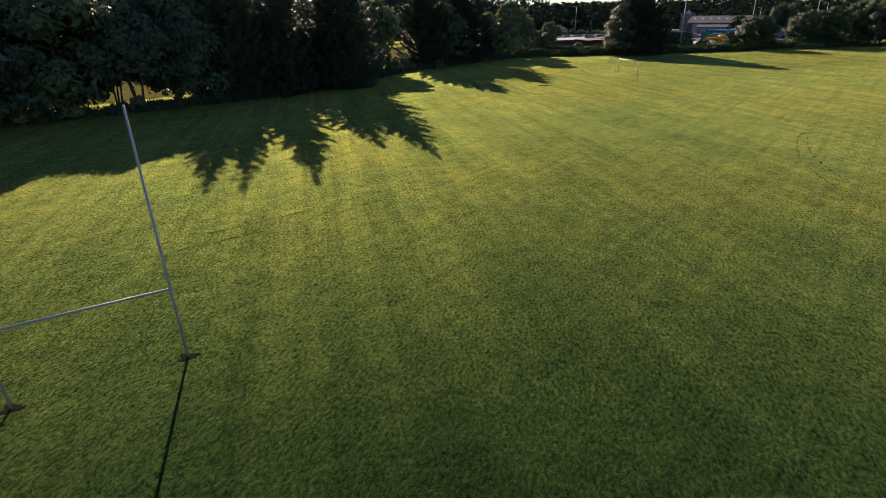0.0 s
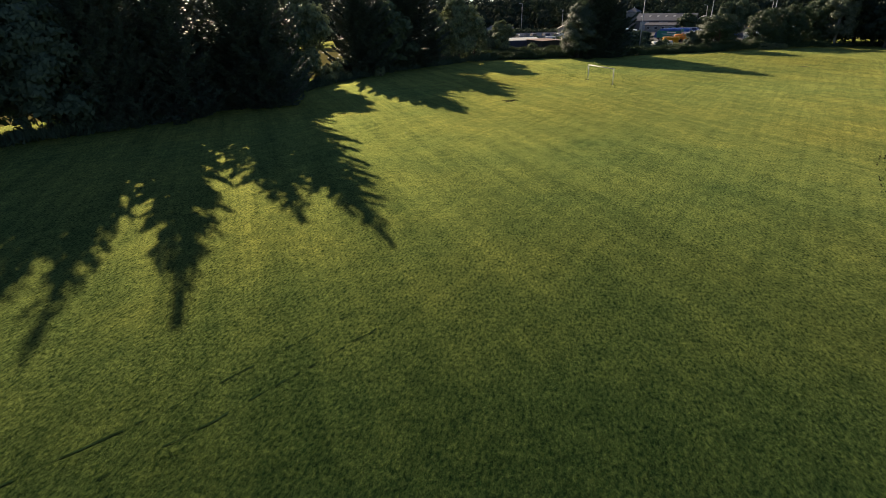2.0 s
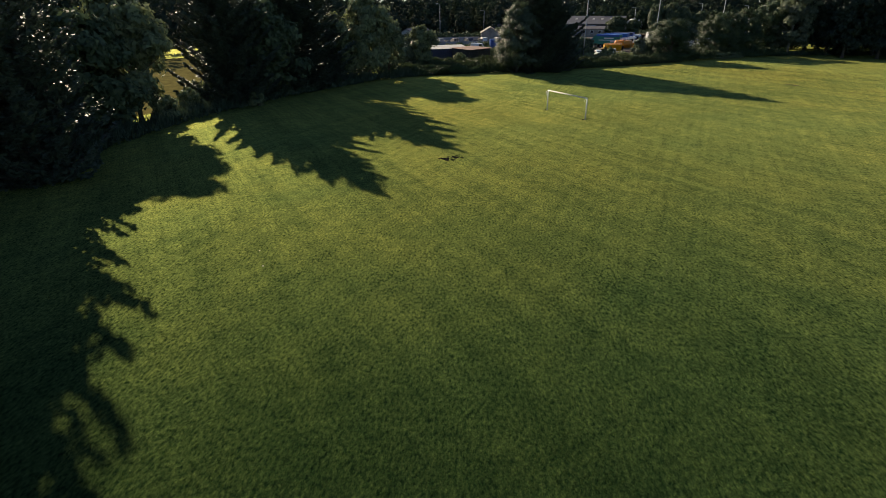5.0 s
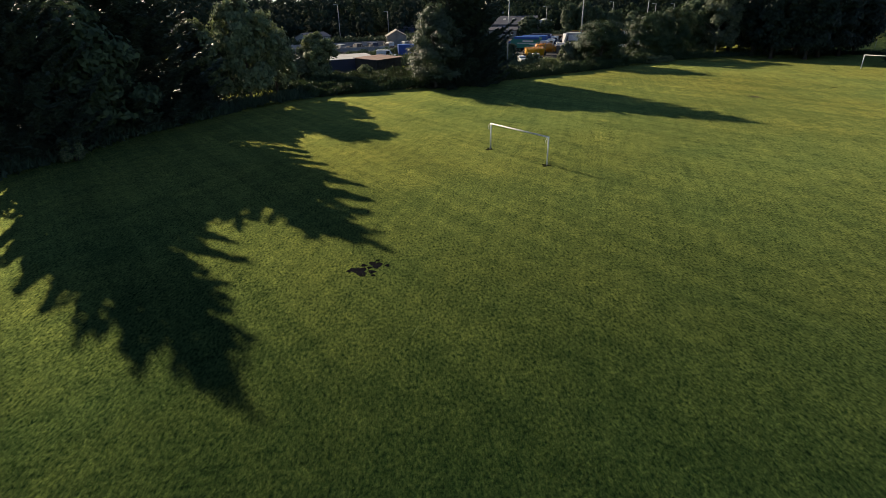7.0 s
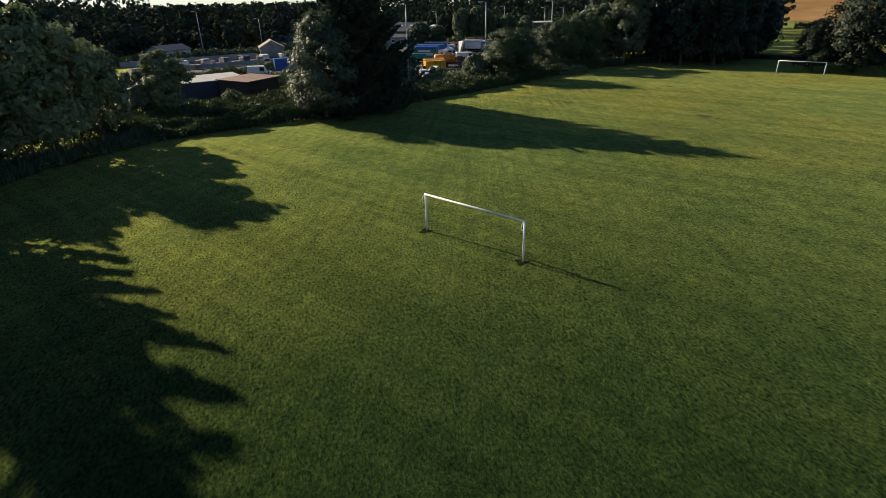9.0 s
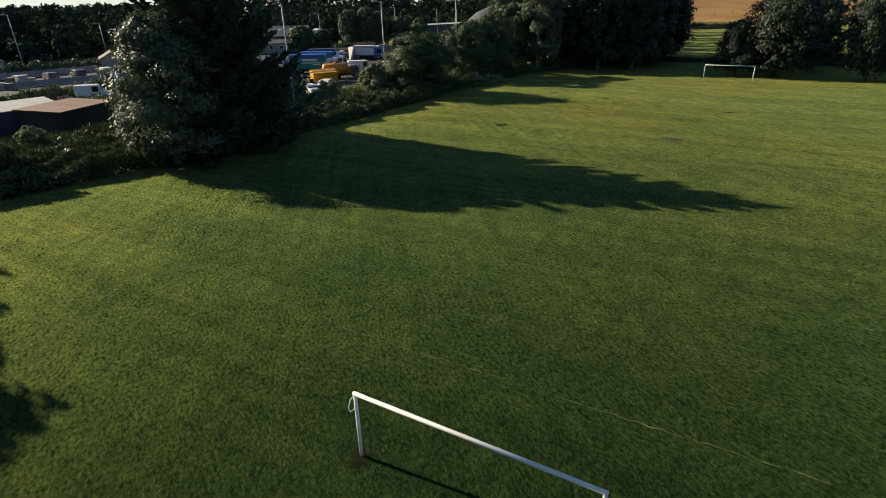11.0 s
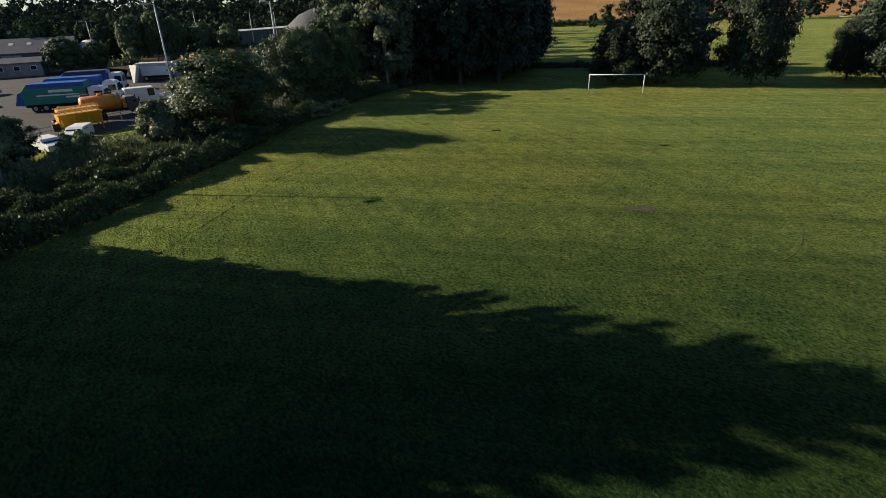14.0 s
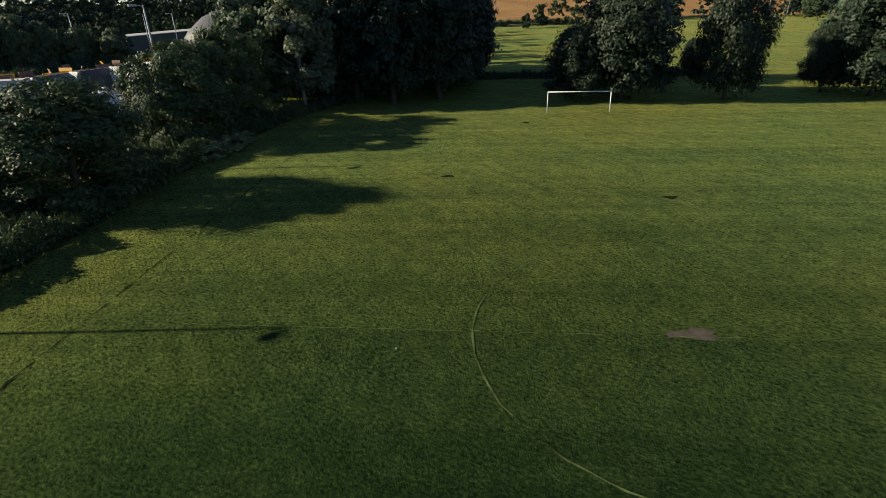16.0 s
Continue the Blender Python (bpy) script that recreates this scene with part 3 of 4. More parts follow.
for i, (x, y) in enumerate([(-2.78, 15.22), (-8.1, 13.45)]):
    bare_patch("mud_patch", x, y, 0.36, 0.28, M_RUT_SHADE, "bare earth round a rugby post foot", 20 + i)
for i, (x, y, r) in enumerate([(131.7, 110.0, 0.5), (151.0, 102.8, 0.45), (126.9, 94.0, 0.5)]):
    bare_patch("dark_patch", x, y, r * 0.6, r, M_RUT_SHADE, "dark patch in the turf", 40 + i)
for i, (x, y) in enumerate([(83.5, 103.55), (154, 69.4), (21.6, 72.8), (21.4, 70.7), (108.4, 110.4)]):
    ob = part("litter", box_bm(bmesh.new(), -0.04, 0.04, -0.03, 0.03, 0.0, 0.035, 0.01), M_CONCRETE, None)
    ob.matrix_basis = pose(x, y, 0, 0, 0, 40 * i)
    tagged(ob, "scrap of pale litter lying on the grass", "litter")


# ---- goals ----
def football_goal(m, label):
    g = thing("football_goal", label, "goal", m, "football goals")
    for y in (-3.66, 3.66):
        tube("post", [(0, y, -0.1), (0, y, 2.40)], [0.06, 0.06], M_WHITE, g)
    tube("crossbar", [(0, -3.72, 2.44), (0, 3.72, 2.44)], [0.06, 0.06], M_WHITE, g)
    for y in (-3.66, 3.66):
        tube("net_hook", [(0, y, 2.42), (-0.22, y, 2.38), (-0.34, y, 2.16), (-0.28, y, 1.98), (0, y, 1.92)], [0.018] * 5, M_WHITE, g, 6)
    return g


football_goal(pose(62.3, 96.33, 0), "white tubular steel football goal without net on grass")
football_goal(pose(156.2, 96.33, 0, 0, 0, 180), "white steel football goal without net beside shaded trees")
football_goal(pose(277, 36.6, 0, 0, 0, 160), "small far white football goal on the second field")


def rugby_posts(m, label, high=10.5, half=2.8):
    g = thing("rugby_posts", label, "rugby posts", m, "rugby posts")
    for x in (-half, half):
        tube("post", [(x, 0, -0.1), (x, 0, 3.0), (x, 0, high)], [0.055, 0.055, 0.04], M_STEEL, g)
    tube("crossbar", [(-half, 0, 3.0), (half, 0, 3.0)], [0.05, 0.05], M_STEEL, g)
    return g


rugby_posts(pose(-5.44, 14.34, 0, 0, 0, 18.4), "pale steel rugby posts standing on mown grass", 9.6)
rugby_posts(pose(209, 116.2, 0, 0, 0, 65), "tall pale rugby posts behind the tree strip", 12.0)
rugby_posts(pose(295, 12, 0, 0, 0, 70), "far pale rugby posts on the second field", 12.0)

# ---- trees ----
spruce = conifer("spruce_tree", 11, 20.0, 6.0, 30000, 0.27, "tall dark green spruce tree with drooping boughs")
spruce_c = conifer("spruce_tree", 13, 21.0, 8.6, 62000, 0.34, "broad dark spruce tree casting a long shadow on the grass")
spruce_b = conifer("spruce_tree", 12, 20.0, 5.0, 21000, 0.29, "slender dark spruce tree at the field edge")
place(spruce, [(8.9, 94.8, 0.86, 0, 1.125), (-10, 87.5, 0.8, 80, 1.07), (4.7, 96, 0.98, 10, 1.03)])
place(spruce_c, [(89.0, 137, 0.92, 200, 0.99), (38.4, 135.5, 1.04, 100, 0.99), (27.6, 126, 0.8, 140, 0.98)])
place(spruce_b, [(-1.9, 90, 0.9, 30, 1.12), (-7.3, 88.5, 0.8, 150, 1.1), (7.5, 103.5, 0.9, 70, 0.85), (46, 141, 0.9, 20, 0.6), (-4, 100, 1.2, 200, 1.0), (85, 135.8, 1.0, 0, 0.78)])
oak = broadleaf("broadleaf_tree", 21, 12.0, 5.2, 0.9, 15000, 0.41, M_LEAF[0], M_BARK, "large broadleaf tree with dense dark green crown", 130)
oak_b = broadleaf("broadleaf_tree", 31, 12.0, 5.6, 0.7, 15000, 0.42, M_LEAF[2], M_BARK, "spreading dark broadleaf tree with low boughs", 130)
ash = broadleaf("broadleaf_tree", 22, 11.0, 4.6, 1.0, 13000, 0.36, M_LEAF[1], M_BARK, "sunlit yellow-green broadleaf tree with open crown", 90)
alder = broadleaf("broadleaf_tree", 23, 10.0, 4.2, 0.6, 16000, 0.33, M_LEAF[2], M_BARK, "dark rounded alder-like tree with low branches", 90)
birch = broadleaf("birch_tree", 27, 14.0, 4.2, 1.2, 17000, 0.30, M_LEAF[3], M_BIRCH, "tall birch tree with pale trunk and grey-green leaves", 110, 2)
willow = broadleaf("willow_tree", 24, 6.0, 3.0, 0.3, 10000, 0.27, M_LEAF[3], M_BARK, "grey-green willow bush beside the depot", 50, 3)
bush = broadleaf("bush", 25, 3.0, 2.0, 0.1, 5000, 0.21, M_LEAF[1], M_BARK, "rounded green bush among weeds", 36, 4, category="bush")
open_tree = broadleaf("broadleaf_tree", 33, 11.0, 4.6, 3.0, 15000, 0.34, M_LEAF[2], M_BARK, "many-stemmed dark tree with bare lower trunks", 90, 3)
place(open_tree, [(-21.5, 80.5, 1.25, 0), (-25.5, 83, 1.0, 130)])
place(oak, [(-30, 78, 1.45, 0), (-19, 90, 1.5, 50), (-46, 66, 1.4, 90), (160.5, 136.5, 1.0, 30), (3.5, 110, 1.2, 20), (11.5, 112.5, 1.0, 65), (181, 212.8, 0.7, 0, 0.6), (190.8, 202.3, 0.72, 60, 0.92), (194.5, 199, 0.76, 100, 0.97), (197, 196, 0.63, 140, 0.86), (200.5, 191, 0.63, 200, 0.73), (203.5, 185.5, 0.63, 250, 0.6), (186, 209, 0.54, 10, 0.5), (209, 189, 0.63, 90, 0.69), (32.3, 130, 1.1, 190, 1.1), (-60, 60, 1.5, 0), (-8, 104, 1.3, 160), (193, 141, 1.35, 0)])
place(oak_b, [(4.5, 104, 1.05, 100), (169, 139, 1.2, 60), (-13, 95, 1.45, 40), (34, 138, 0.95, 0), (176, 140, 1.3, 0), (-38, 72, 1.4, 70), (0, 112, 1.2, 10), (93.5, 141.2, 0.85, 0, 1.05), (109.5, 150.8, 0.5, 0, 0.4), (105.5, 149.5, 0.5, 50, 0.42), (113.6, 152.2, 0.42, 90, 0.36), (180, 144, 1.3, 30), (197, 127, 1.2, 20)])
place(ash, [(15.8, 118, 1.15, 0, 1.3), (-38, 88, 1.6, 60), (59.2, 146.5, 0.85, 100, 0.97), (53.4, 141.5, 1.06, 10, 1.23), (48, 142, 1.0, 44), (-52, 78, 1.6, 30), (70, 154, 0.75, 0), (30.5, 133, 0.75, 80), (-8, 114, 1.2, 20)])
place(alder, [(163, 138, 1.1, 10, 1.15), (-15, 85, 1.3, 10), (196, 132, 1.2, 0)])
shiny = broadleaf("broadleaf_tree", 41, 12.6, 4.6, 0.2, 42000, 0.16, M_LEAF_SHINY, M_BARK, "tall narrow poplar-like tree with small glinting leaves", 140, 1, 0.45)
round_tree = broadleaf("broadleaf_tree", 47, 9.4, 4.5, 0.2, 46000, 0.15, M_LEAF_EDGE, M_BARK, "low rounded green tree of small leaves at the field edge", 190, uneven=0.25)
place(round_tree, [(125.2, 136.8, 1.3, 0, 0.92)])
edge_tree = broadleaf("broadleaf_tree", 49, 9.6, 4.7, 0.2, 30000, 0.18, M_LEAF_EDGE, M_BARK, "leafy green tree with uneven crown at the field edge", 110)
place(edge_tree, [(141, 137.4, 1.0, 130, 1.02), (149.8, 135.8, 0.95, 220, 1.1), (145.8, 137.2, 0.8, 20, 1.0)])
place(shiny, [(81.9, 135.8, 1.12, 0, 1.0)])
lime = broadleaf("broadleaf_tree", 43, 12.0, 5.8, 0.7, 30000, 0.24, M_LEAF_SHADED, M_BARK, "dark green broadleaf tree with low spreading crown behind goal", 240)
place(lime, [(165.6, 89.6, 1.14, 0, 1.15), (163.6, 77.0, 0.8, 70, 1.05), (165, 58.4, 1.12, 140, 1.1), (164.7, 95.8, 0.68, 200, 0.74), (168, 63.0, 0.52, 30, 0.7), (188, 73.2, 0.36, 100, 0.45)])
place(oak_b, [(180, 84, 0.9, 10, 1.0), (176, 92, 0.7, 60, 0.7), (168, 46, 1.1, 250, 1.0), (181, 52, 1.1, 20, 0.95), (172, 30, 1.1, 80, 1.0)], False)
tall = broadleaf("broadleaf_tree", 51, 20.0, 5.6, 0.8, 26000, 0.36, M_LEAF_SHADED, M_BARK, "tall dark broadleaf tree of the grove", 210)
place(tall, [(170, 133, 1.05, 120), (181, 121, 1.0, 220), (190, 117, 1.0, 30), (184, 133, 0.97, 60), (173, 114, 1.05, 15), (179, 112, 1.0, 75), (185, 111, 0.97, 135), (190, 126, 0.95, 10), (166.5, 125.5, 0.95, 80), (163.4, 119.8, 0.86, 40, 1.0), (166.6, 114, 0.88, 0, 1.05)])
place(birch, [(168, 126, 1.15, 0, 1.35), (175, 119.5, 1.05, 100, 1.4), (160, 131, 1.1, 50), (186, 113, 0.85, 200)])
place(willow, [(121.2, 141.8, 0.8, 0), (67, 156, 1.0, 40), (134, 143.5, 0.9, 80), (100, 150, 0.9, 10), (112, 152, 0.8, 60)])
place(bush, [(21.5, 121.5, 1.0, 20), (24, 127, 1.1, 90), (13.4, 114.6, 1.2, 0), (18.6, 116.2, 1.0, 50), (116, 147, 0.9, 40), (30, 122, 0.7, 0), (98, 152, 1.2, 80), (139.6, 132.6, 1.0, 30, 0.5), (137.0, 132.8, 0.9, 100, 0.55), (142.5, 132.3, 0.8, 200, 0.45), (104, 150, 1.0, 30), (110, 149, 1.1, 60), (78, 152, 0.9, 10), (-22, 80, 0.7, 0), (-33, 74.5, 1.3, 20), (-37.5, 71.5, 1.4, 120), (-42, 68.5, 1.4, 220), (-29.5, 76.5, 1.1, 250), (106, 154, 1.2, 0), (130, 150, 1.0, 20)])


def weed_strip(name, path, width, height, per_m, seed, mat, label, size=0.26, stalks=0.7):
    """A rank strip of nettles and brambles along a path."""
    rng = np.random.default_rng(seed)
    pts = []
    for (x0, y0), (x1, y1) in zip(path, path[1:]):
        ln = math.hypot(x1 - x0, y1 - y0)
        n = int(ln * per_m)
        t = rng.uniform(0, 1, n)
        s = rng.uniform(-1, 1, n)
        px, py = -(y1 - y0) / ln, (x1 - x0) / ln
        x = x0 + (x1 - x0) * t + px * s * width / 2
        y = y0 + (y1 - y0) * t + py * s * width / 2
        lump = np.array([0.7 + 0.7 * noise.noise((a * 0.4, b * 0.4, seed)) for a, b in zip(x, y)])
        top = height * np.clip(lump, 0.25, 1.5) * (1 - 0.6 * np.abs(s) ** 3)
        pts.append(np.stack([x, y, top * rng.uniform(0.12, 1, n) ** 0.6], axis=1))
    p = np.concatenate(pts)
    d = unit(rng, len(p)) * 0.8 + np.array([0, -0.2, 0.35])
    lo, hi = leaf_tris(rng, p, d, size * 0.75, 2.0), None
    q = p[rng.uniform(size=len(p)) < stalks] + rng.normal(0, 0.12, 3)
    n = len(q)
    a = rng.uniform(0, math.tau, n)
    w = size * 0.22 * rng.uniform(0.5, 1.3, n)
    side = np.stack([np.cos(a) * w, np.sin(a) * w, np.zeros(n)], 1)
    tip = np.stack([rng.normal(0, 0.25, n), rng.normal(0, 0.25, n), np.ones(n)], 1) * (size * rng.uniform(1.6, 3.6, n))[:, None]
    q[:, 2] *= 0.8
    hi = np.stack([q - side, q + side, q + tip], axis=1)
    ob = tris_mesh(name, np.concatenate([lo, hi]), mat)
    return tagged(ob, label, "undergrowth", kind="stuff")


EDGE = [(62, 141.5), (72, 139.6), (80, 138), (92, 135.6), (104, 134.2), (125, 133.6), (142, 133.4), (158, 130.8)]
weed_strip("undergrowth", EDGE, 1.9, 2.2, 420, 3, M_LEAF_EDGE, "bushy strip of nettles along the field edge", 0.2, 0.3)
weed_strip("undergrowth", [(x, y + 3.4) for x, y in EDGE[:6]], 1.5, 2.0, 360, 4, M_LEAF_EDGE, "second bushy strip of brambles behind the field edge", 0.2, 0.3)
weed_strip("undergrowth", [(x, y + 7.0) for x, y in EDGE[:6]], 2.2, 1.5, 300, 14, M_WEED, "ragged strip of tall weeds before the depot", 0.22, 0.4)
# Ground cover coloured dark to stand for shade between the strips.
weed_strip("undergrowth", [(x, y + 3.6) for x, y in EDGE[:6]], 9.0, 0.4, 330, 15, M_LEAF_SHADED, "low ground cover between the weed strips, gap shade in its colour", 0.2, 0.2)
weed_strip("undergrowth", [(60, 152), (76, 150.5), (92, 148.5), (104, 149)], 11, 1.9, 420, 16, M_WEED, "tall rank weeds before the old sheds", 0.3)
weed_strip("undergrowth", [(92, 170), (108, 168), (116, 172)], 9, 2.6, 200, 17, M_LEAF[0], "green scrub behind the sheds", 0.3)
weed_strip("undergrowth", [(100, 147), (118, 145.6), (140, 146)], 5.0, 1.7, 160, 6, M_LEAF[1], "green brambles along the depot fence")
weed_strip("undergrowth", [(-60, 58), (-40, 72), (-10, 86), (8, 101), (20, 117), (34, 129), (52, 139.5), (63, 142)], 3.5, 1.3, 170, 5, M_LEAF[2], "dark undergrowth beneath the field edge trees", 0.32)
weed_strip("undergrowth", [(155, 133), (172, 124), (186, 112), (186, 70)], 4, 1.0, 70, 9, M_LEAF[2], "dark undergrowth beneath the tree strip", 0.35)
weed_strip("undergrowth", [(117, 138.5), (140, 137), (158, 133.5)], 8, 2.0, 220, 12, M_LEAF[0], "dense green brambles beneath the field edge trees", 0.24)
weed_strip("undergrowth", [(132, 146), (150, 144), (166, 141)], 7, 2.6, 150, 13, M_LEAF[2], "dark scrub between the trees and depot", 0.3)
weed_strip("undergrowth", [(24, 131), (36, 143), (50, 147), (62, 150)], 5, 3.0, 170, 22, M_LEAF[2], "dark scrub behind the field edge trees", 0.32)
weed_strip("undergrowth", [(-18, 101), (-8, 108), (2, 114), (11, 121)], 5, 6.5, 240, 23, M_LEAF[2], "dark thicket behind the field edge spruces", 0.45)
weed_strip("hedge", [(322, 128), (331, 100), (336, 70)], 2.5, 2.2, 110, 10, M_LEAF[2], "dark clipped hedge beyond the second field", 0.6)


def woods(name, seed, trees, leaves, size, mat, label):
    """Far woods: many crowns in one sheet of leaves. trees: rows of (x, y, height, radius)."""
    rng = np.random.default_rng(seed)
    out = []
    for x, y, h, r in trees:
        p, d = crown_points(rng, leaves, h, r, h * 0.06, 34, 0.9)
        out.append(leaf_tris(rng, p + np.array([x, y, hill(x, y)]), d, size))
    return tagged(tris_mesh(name, np.concatenate(out), mat), label, "woods", kind="stuff")


rw = random.Random(5)
rows_a, rows_b, rows_c = [], [], []
for i in range(1500):
    az = radians(rw.uniform(14, 150))
    d = 225 + 215 * rw.random()
    x, y = 60 + d * math.cos(az), 60 + d * math.sin(az)
    if (y < 262 and 60 < x < 215) or (215 <= x < 330 and y < 240) or (x >= 330 and y < 190):
        continue
    h = 9 + (8.5 + 9 * rise(x, y)) * (d - 225) / 215 + rw.uniform(-2, 2.5)
    if 52 < math.degrees(math.atan2(y - 92, x - 54)) < 69:
        h = 14.0 + rw.uniform(-0.9, 1.2) - hill(x, y)
    (rows_a, rows_b, rows_c)[rw.choice((0, 0, 1, 2))].append((x, y, h, rw.uniform(4, 6)))
for i in range(34):
    rows_a.append((rw.uniform(-35, 72), rw.uniform(213, 242), rw.uniform(13, 17), rw.uniform(4, 5.5)))
for i in range(180):
    az = radians(18 + 102 * i / 180)
    x, y = 54 + 345 * math.cos(az), 92 + 345 * math.sin(az)
    h = 14.8 + rw.uniform(-0.6, 1.3) if math.degrees(az) > 52 else 18.5 + rw.uniform(-1, 2.5)
    if math.degrees(az) > 69:
        h = 21 + rw.uniform(-1.5, 2)
    (rows_a, rows_c)[i % 3 == 0].append((x, y, h - hill(x, y), rw.uniform(4.5, 6)))
for i in range(16):
    t = rw.random()
    rows_b.append((192 + 26 * t + rw.uniform(-4, 4), 228 - 36 * t + rw.uniform(-4, 4), rw.uniform(7.5, 10.5), rw.uniform(3, 4.4)))
for i in range(12):
    rows_b.append((rw.uniform(186, 222), rw.uniform(238, 252), rw.uniform(7, 10), rw.uniform(3.5, 4.6)))
for i in range(34):
    x = rw.uniform(60, 168)
    rows_a.append((x, rw.uniform(247, 264), rw.uniform(6, 9.5), rw.uniform(3.5, 5)))
for i in range(46):
    rows_a.append((rw.uniform(203, 335), rw.uniform(133, 165), rw.uniform(11, 17), rw.uniform(3.5, 5)))
for x, h in ((203, 15), (213, 16), (227, 15), (243, 17), (259, 15), (279, 17), (299, 16)):
    rows_a.append((x, 124 + 0.02 * x, h, 3.6))
for i in range(9):
    rows_a.append((206 + 11 * i + rw.uniform(-2, 2), 129 + rw.uniform(-3, 3), rw.uniform(11, 16), 3.4))
for x, y, h, r in ((316, 94, 5, 2), (319, 88, 9, 3.2), (324, 80, 13, 5), (318, 74, 12, 4.5), (330, 66, 13, 5)):
    rows_b.append((x, y, h, r))
for i in range(16):
    rows_a.append((rw.uniform(-62, 4), rw.uniform(146, 176), rw.uniform(9, 13), rw.uniform(4, 5)))
for i in range(60):
    y = rw.uniform(-160, 62)
    rows_a.append((rw.uniform(345, 372), y, rw.uniform(10, 14), rw.uniform(4, 6)))
for i in range(14):
    rows_b.append((rw.uniform(300, 330), rw.uniform(-120, -10), rw.uniform(9, 12), rw.uniform(3.5, 5)))
for i in range(22):
    rows_b.append((rw.uniform(218, 300), rw.uniform(212, 236), rw.uniform(6, 9), rw.uniform(3, 4.5)))
def split(rows):
    near = [r for r in rows if math.hypot(r[0] - 60, r[1] - 60) < 285 or (r[0] > 300 and 60 < r[1] < 110)]
    return near, [r for r in rows if r not in near]


near_a, far_a = split(rows_a)
near_b, far_b = split(rows_b + rows_c)
woods("far_woods", 7, near_a, 620, 0.72, M_FAR[0], "dark mixed woods on the rise beyond the depot")
woods("far_woods", 8, near_b, 620, 0.72, M_FAR[1], "sunlit green broadleaf woods beyond the depot")
woods("far_woods", 9, far_a, 210, 1.15, M_FAR[0], "dark broadleaf woods beyond the meadow")
woods("far_woods", 10, far_b, 210, 1.15, M_FAR[1], "green broadleaf woods on the far rise")


# ---- depot yard ----
def street_lamp(m, high):
    g = thing("street_lamp", "tall galvanised steel lamp post of the depot yard", "street lamp", m, "depot lamp posts")
    tube("pole", [(0, 0, -0.1), (0, 0, high * 0.5), (0, 0, high)], [0.14, 0.11, 0.085], M_STEEL, g)
    tube("arm", [(0, 0, high - 0.12), (-0.3, 0.3, high - 0.02), (-0.55, 0.55, high)], [0.05, 0.045, 0.04], M_STEEL, g, 6)
    head = box("lamp_head", (-0.42, 0.42, -0.2, 0.2, -0.12, 0.12), M_STEEL, g, 0.05)
    head.matrix_basis = pose(-0.75, 0.75, high, 0, 0, 135)
    glass = box("lens", (-0.34, 0.34, -0.15, 0.15, -0.15, -0.1), M_WINDOW, head, 0.01)
    return g


lamp = street_lamp(pose(107.3, 145.8, 0), 13.1)
for x, y, h in [(132.3, 148.3, 13.2), (151.5, 144.7, 13.1), (194, 217, 10.3), (209.6, 198.5, 11.6), (237.5, 199, 10.6), (235.9, 190, 10.5), (118.2, 240.5, 12.3), (144, 251, 9.6)]:
    copy_thing_plain(lamp, pose(x, y, 0) @ Matrix.Diagonal((1, 1, h / 13.1, 1)))


def wheel(parent, x, y, r=0.5, w=0.3):
    t = part("wheel", tube_bm(bmesh.new(), [(x, y - w / 2, r), (x, y + w / 2, r)], [r, r], 18), M_TYRE, parent)
    side = 1 if y > 0 else -1
    part("rim", tube_bm(bmesh.new(), [(x, y + side * w / 2, r), (x, y + side * (w / 2 + 0.02), r)], [r * 0.55, r * 0.5], 14), M_STEEL, t)


def cab(parent, x0, mat, high=2.9, ln=2.1, half=1.2):
    """A lorry cab whose front is at x0 + ln."""
    prof = [(x0, 0.6), (x0 + ln, 0.6), (x0 + ln, 1.45), (x0 + ln - 0.15, high - 0.35), (x0 + ln - 0.5, high), (x0, high)]
    c = prism("cab", prof, "y", -half, half, mat, parent, bevel=0.06)
    prism("windscreen", [(x0 + ln + 0.005, 1.5), (x0 + ln + 0.015, 1.5), (x0 + ln - 0.13, high - 0.4), (x0 + ln - 0.14, high - 0.4)], "y", -half + 0.15, half - 0.15, M_WINDOW, c)
    for s in (-1, 1):
        box("side_window", (x0 + 0.7, x0 + ln - 0.35, s * half - 0.012, s * half + 0.012, 1.55, high - 0.5), M_WINDOW, c, 0.0)
        box("mirror", (x0 + ln - 0.1, x0 + ln + 0.05, s * (half + 0.12) - 0.1, s * (half + 0.12) + 0.1, 1.6, 2.2), M_TYRE, c, 0.02)
    box("bumper", (x0 + ln - 0.1, x0 + ln + 0.12, -half, half, 0.4, 0.75), M_TYRE, c, 0.03)
    return c


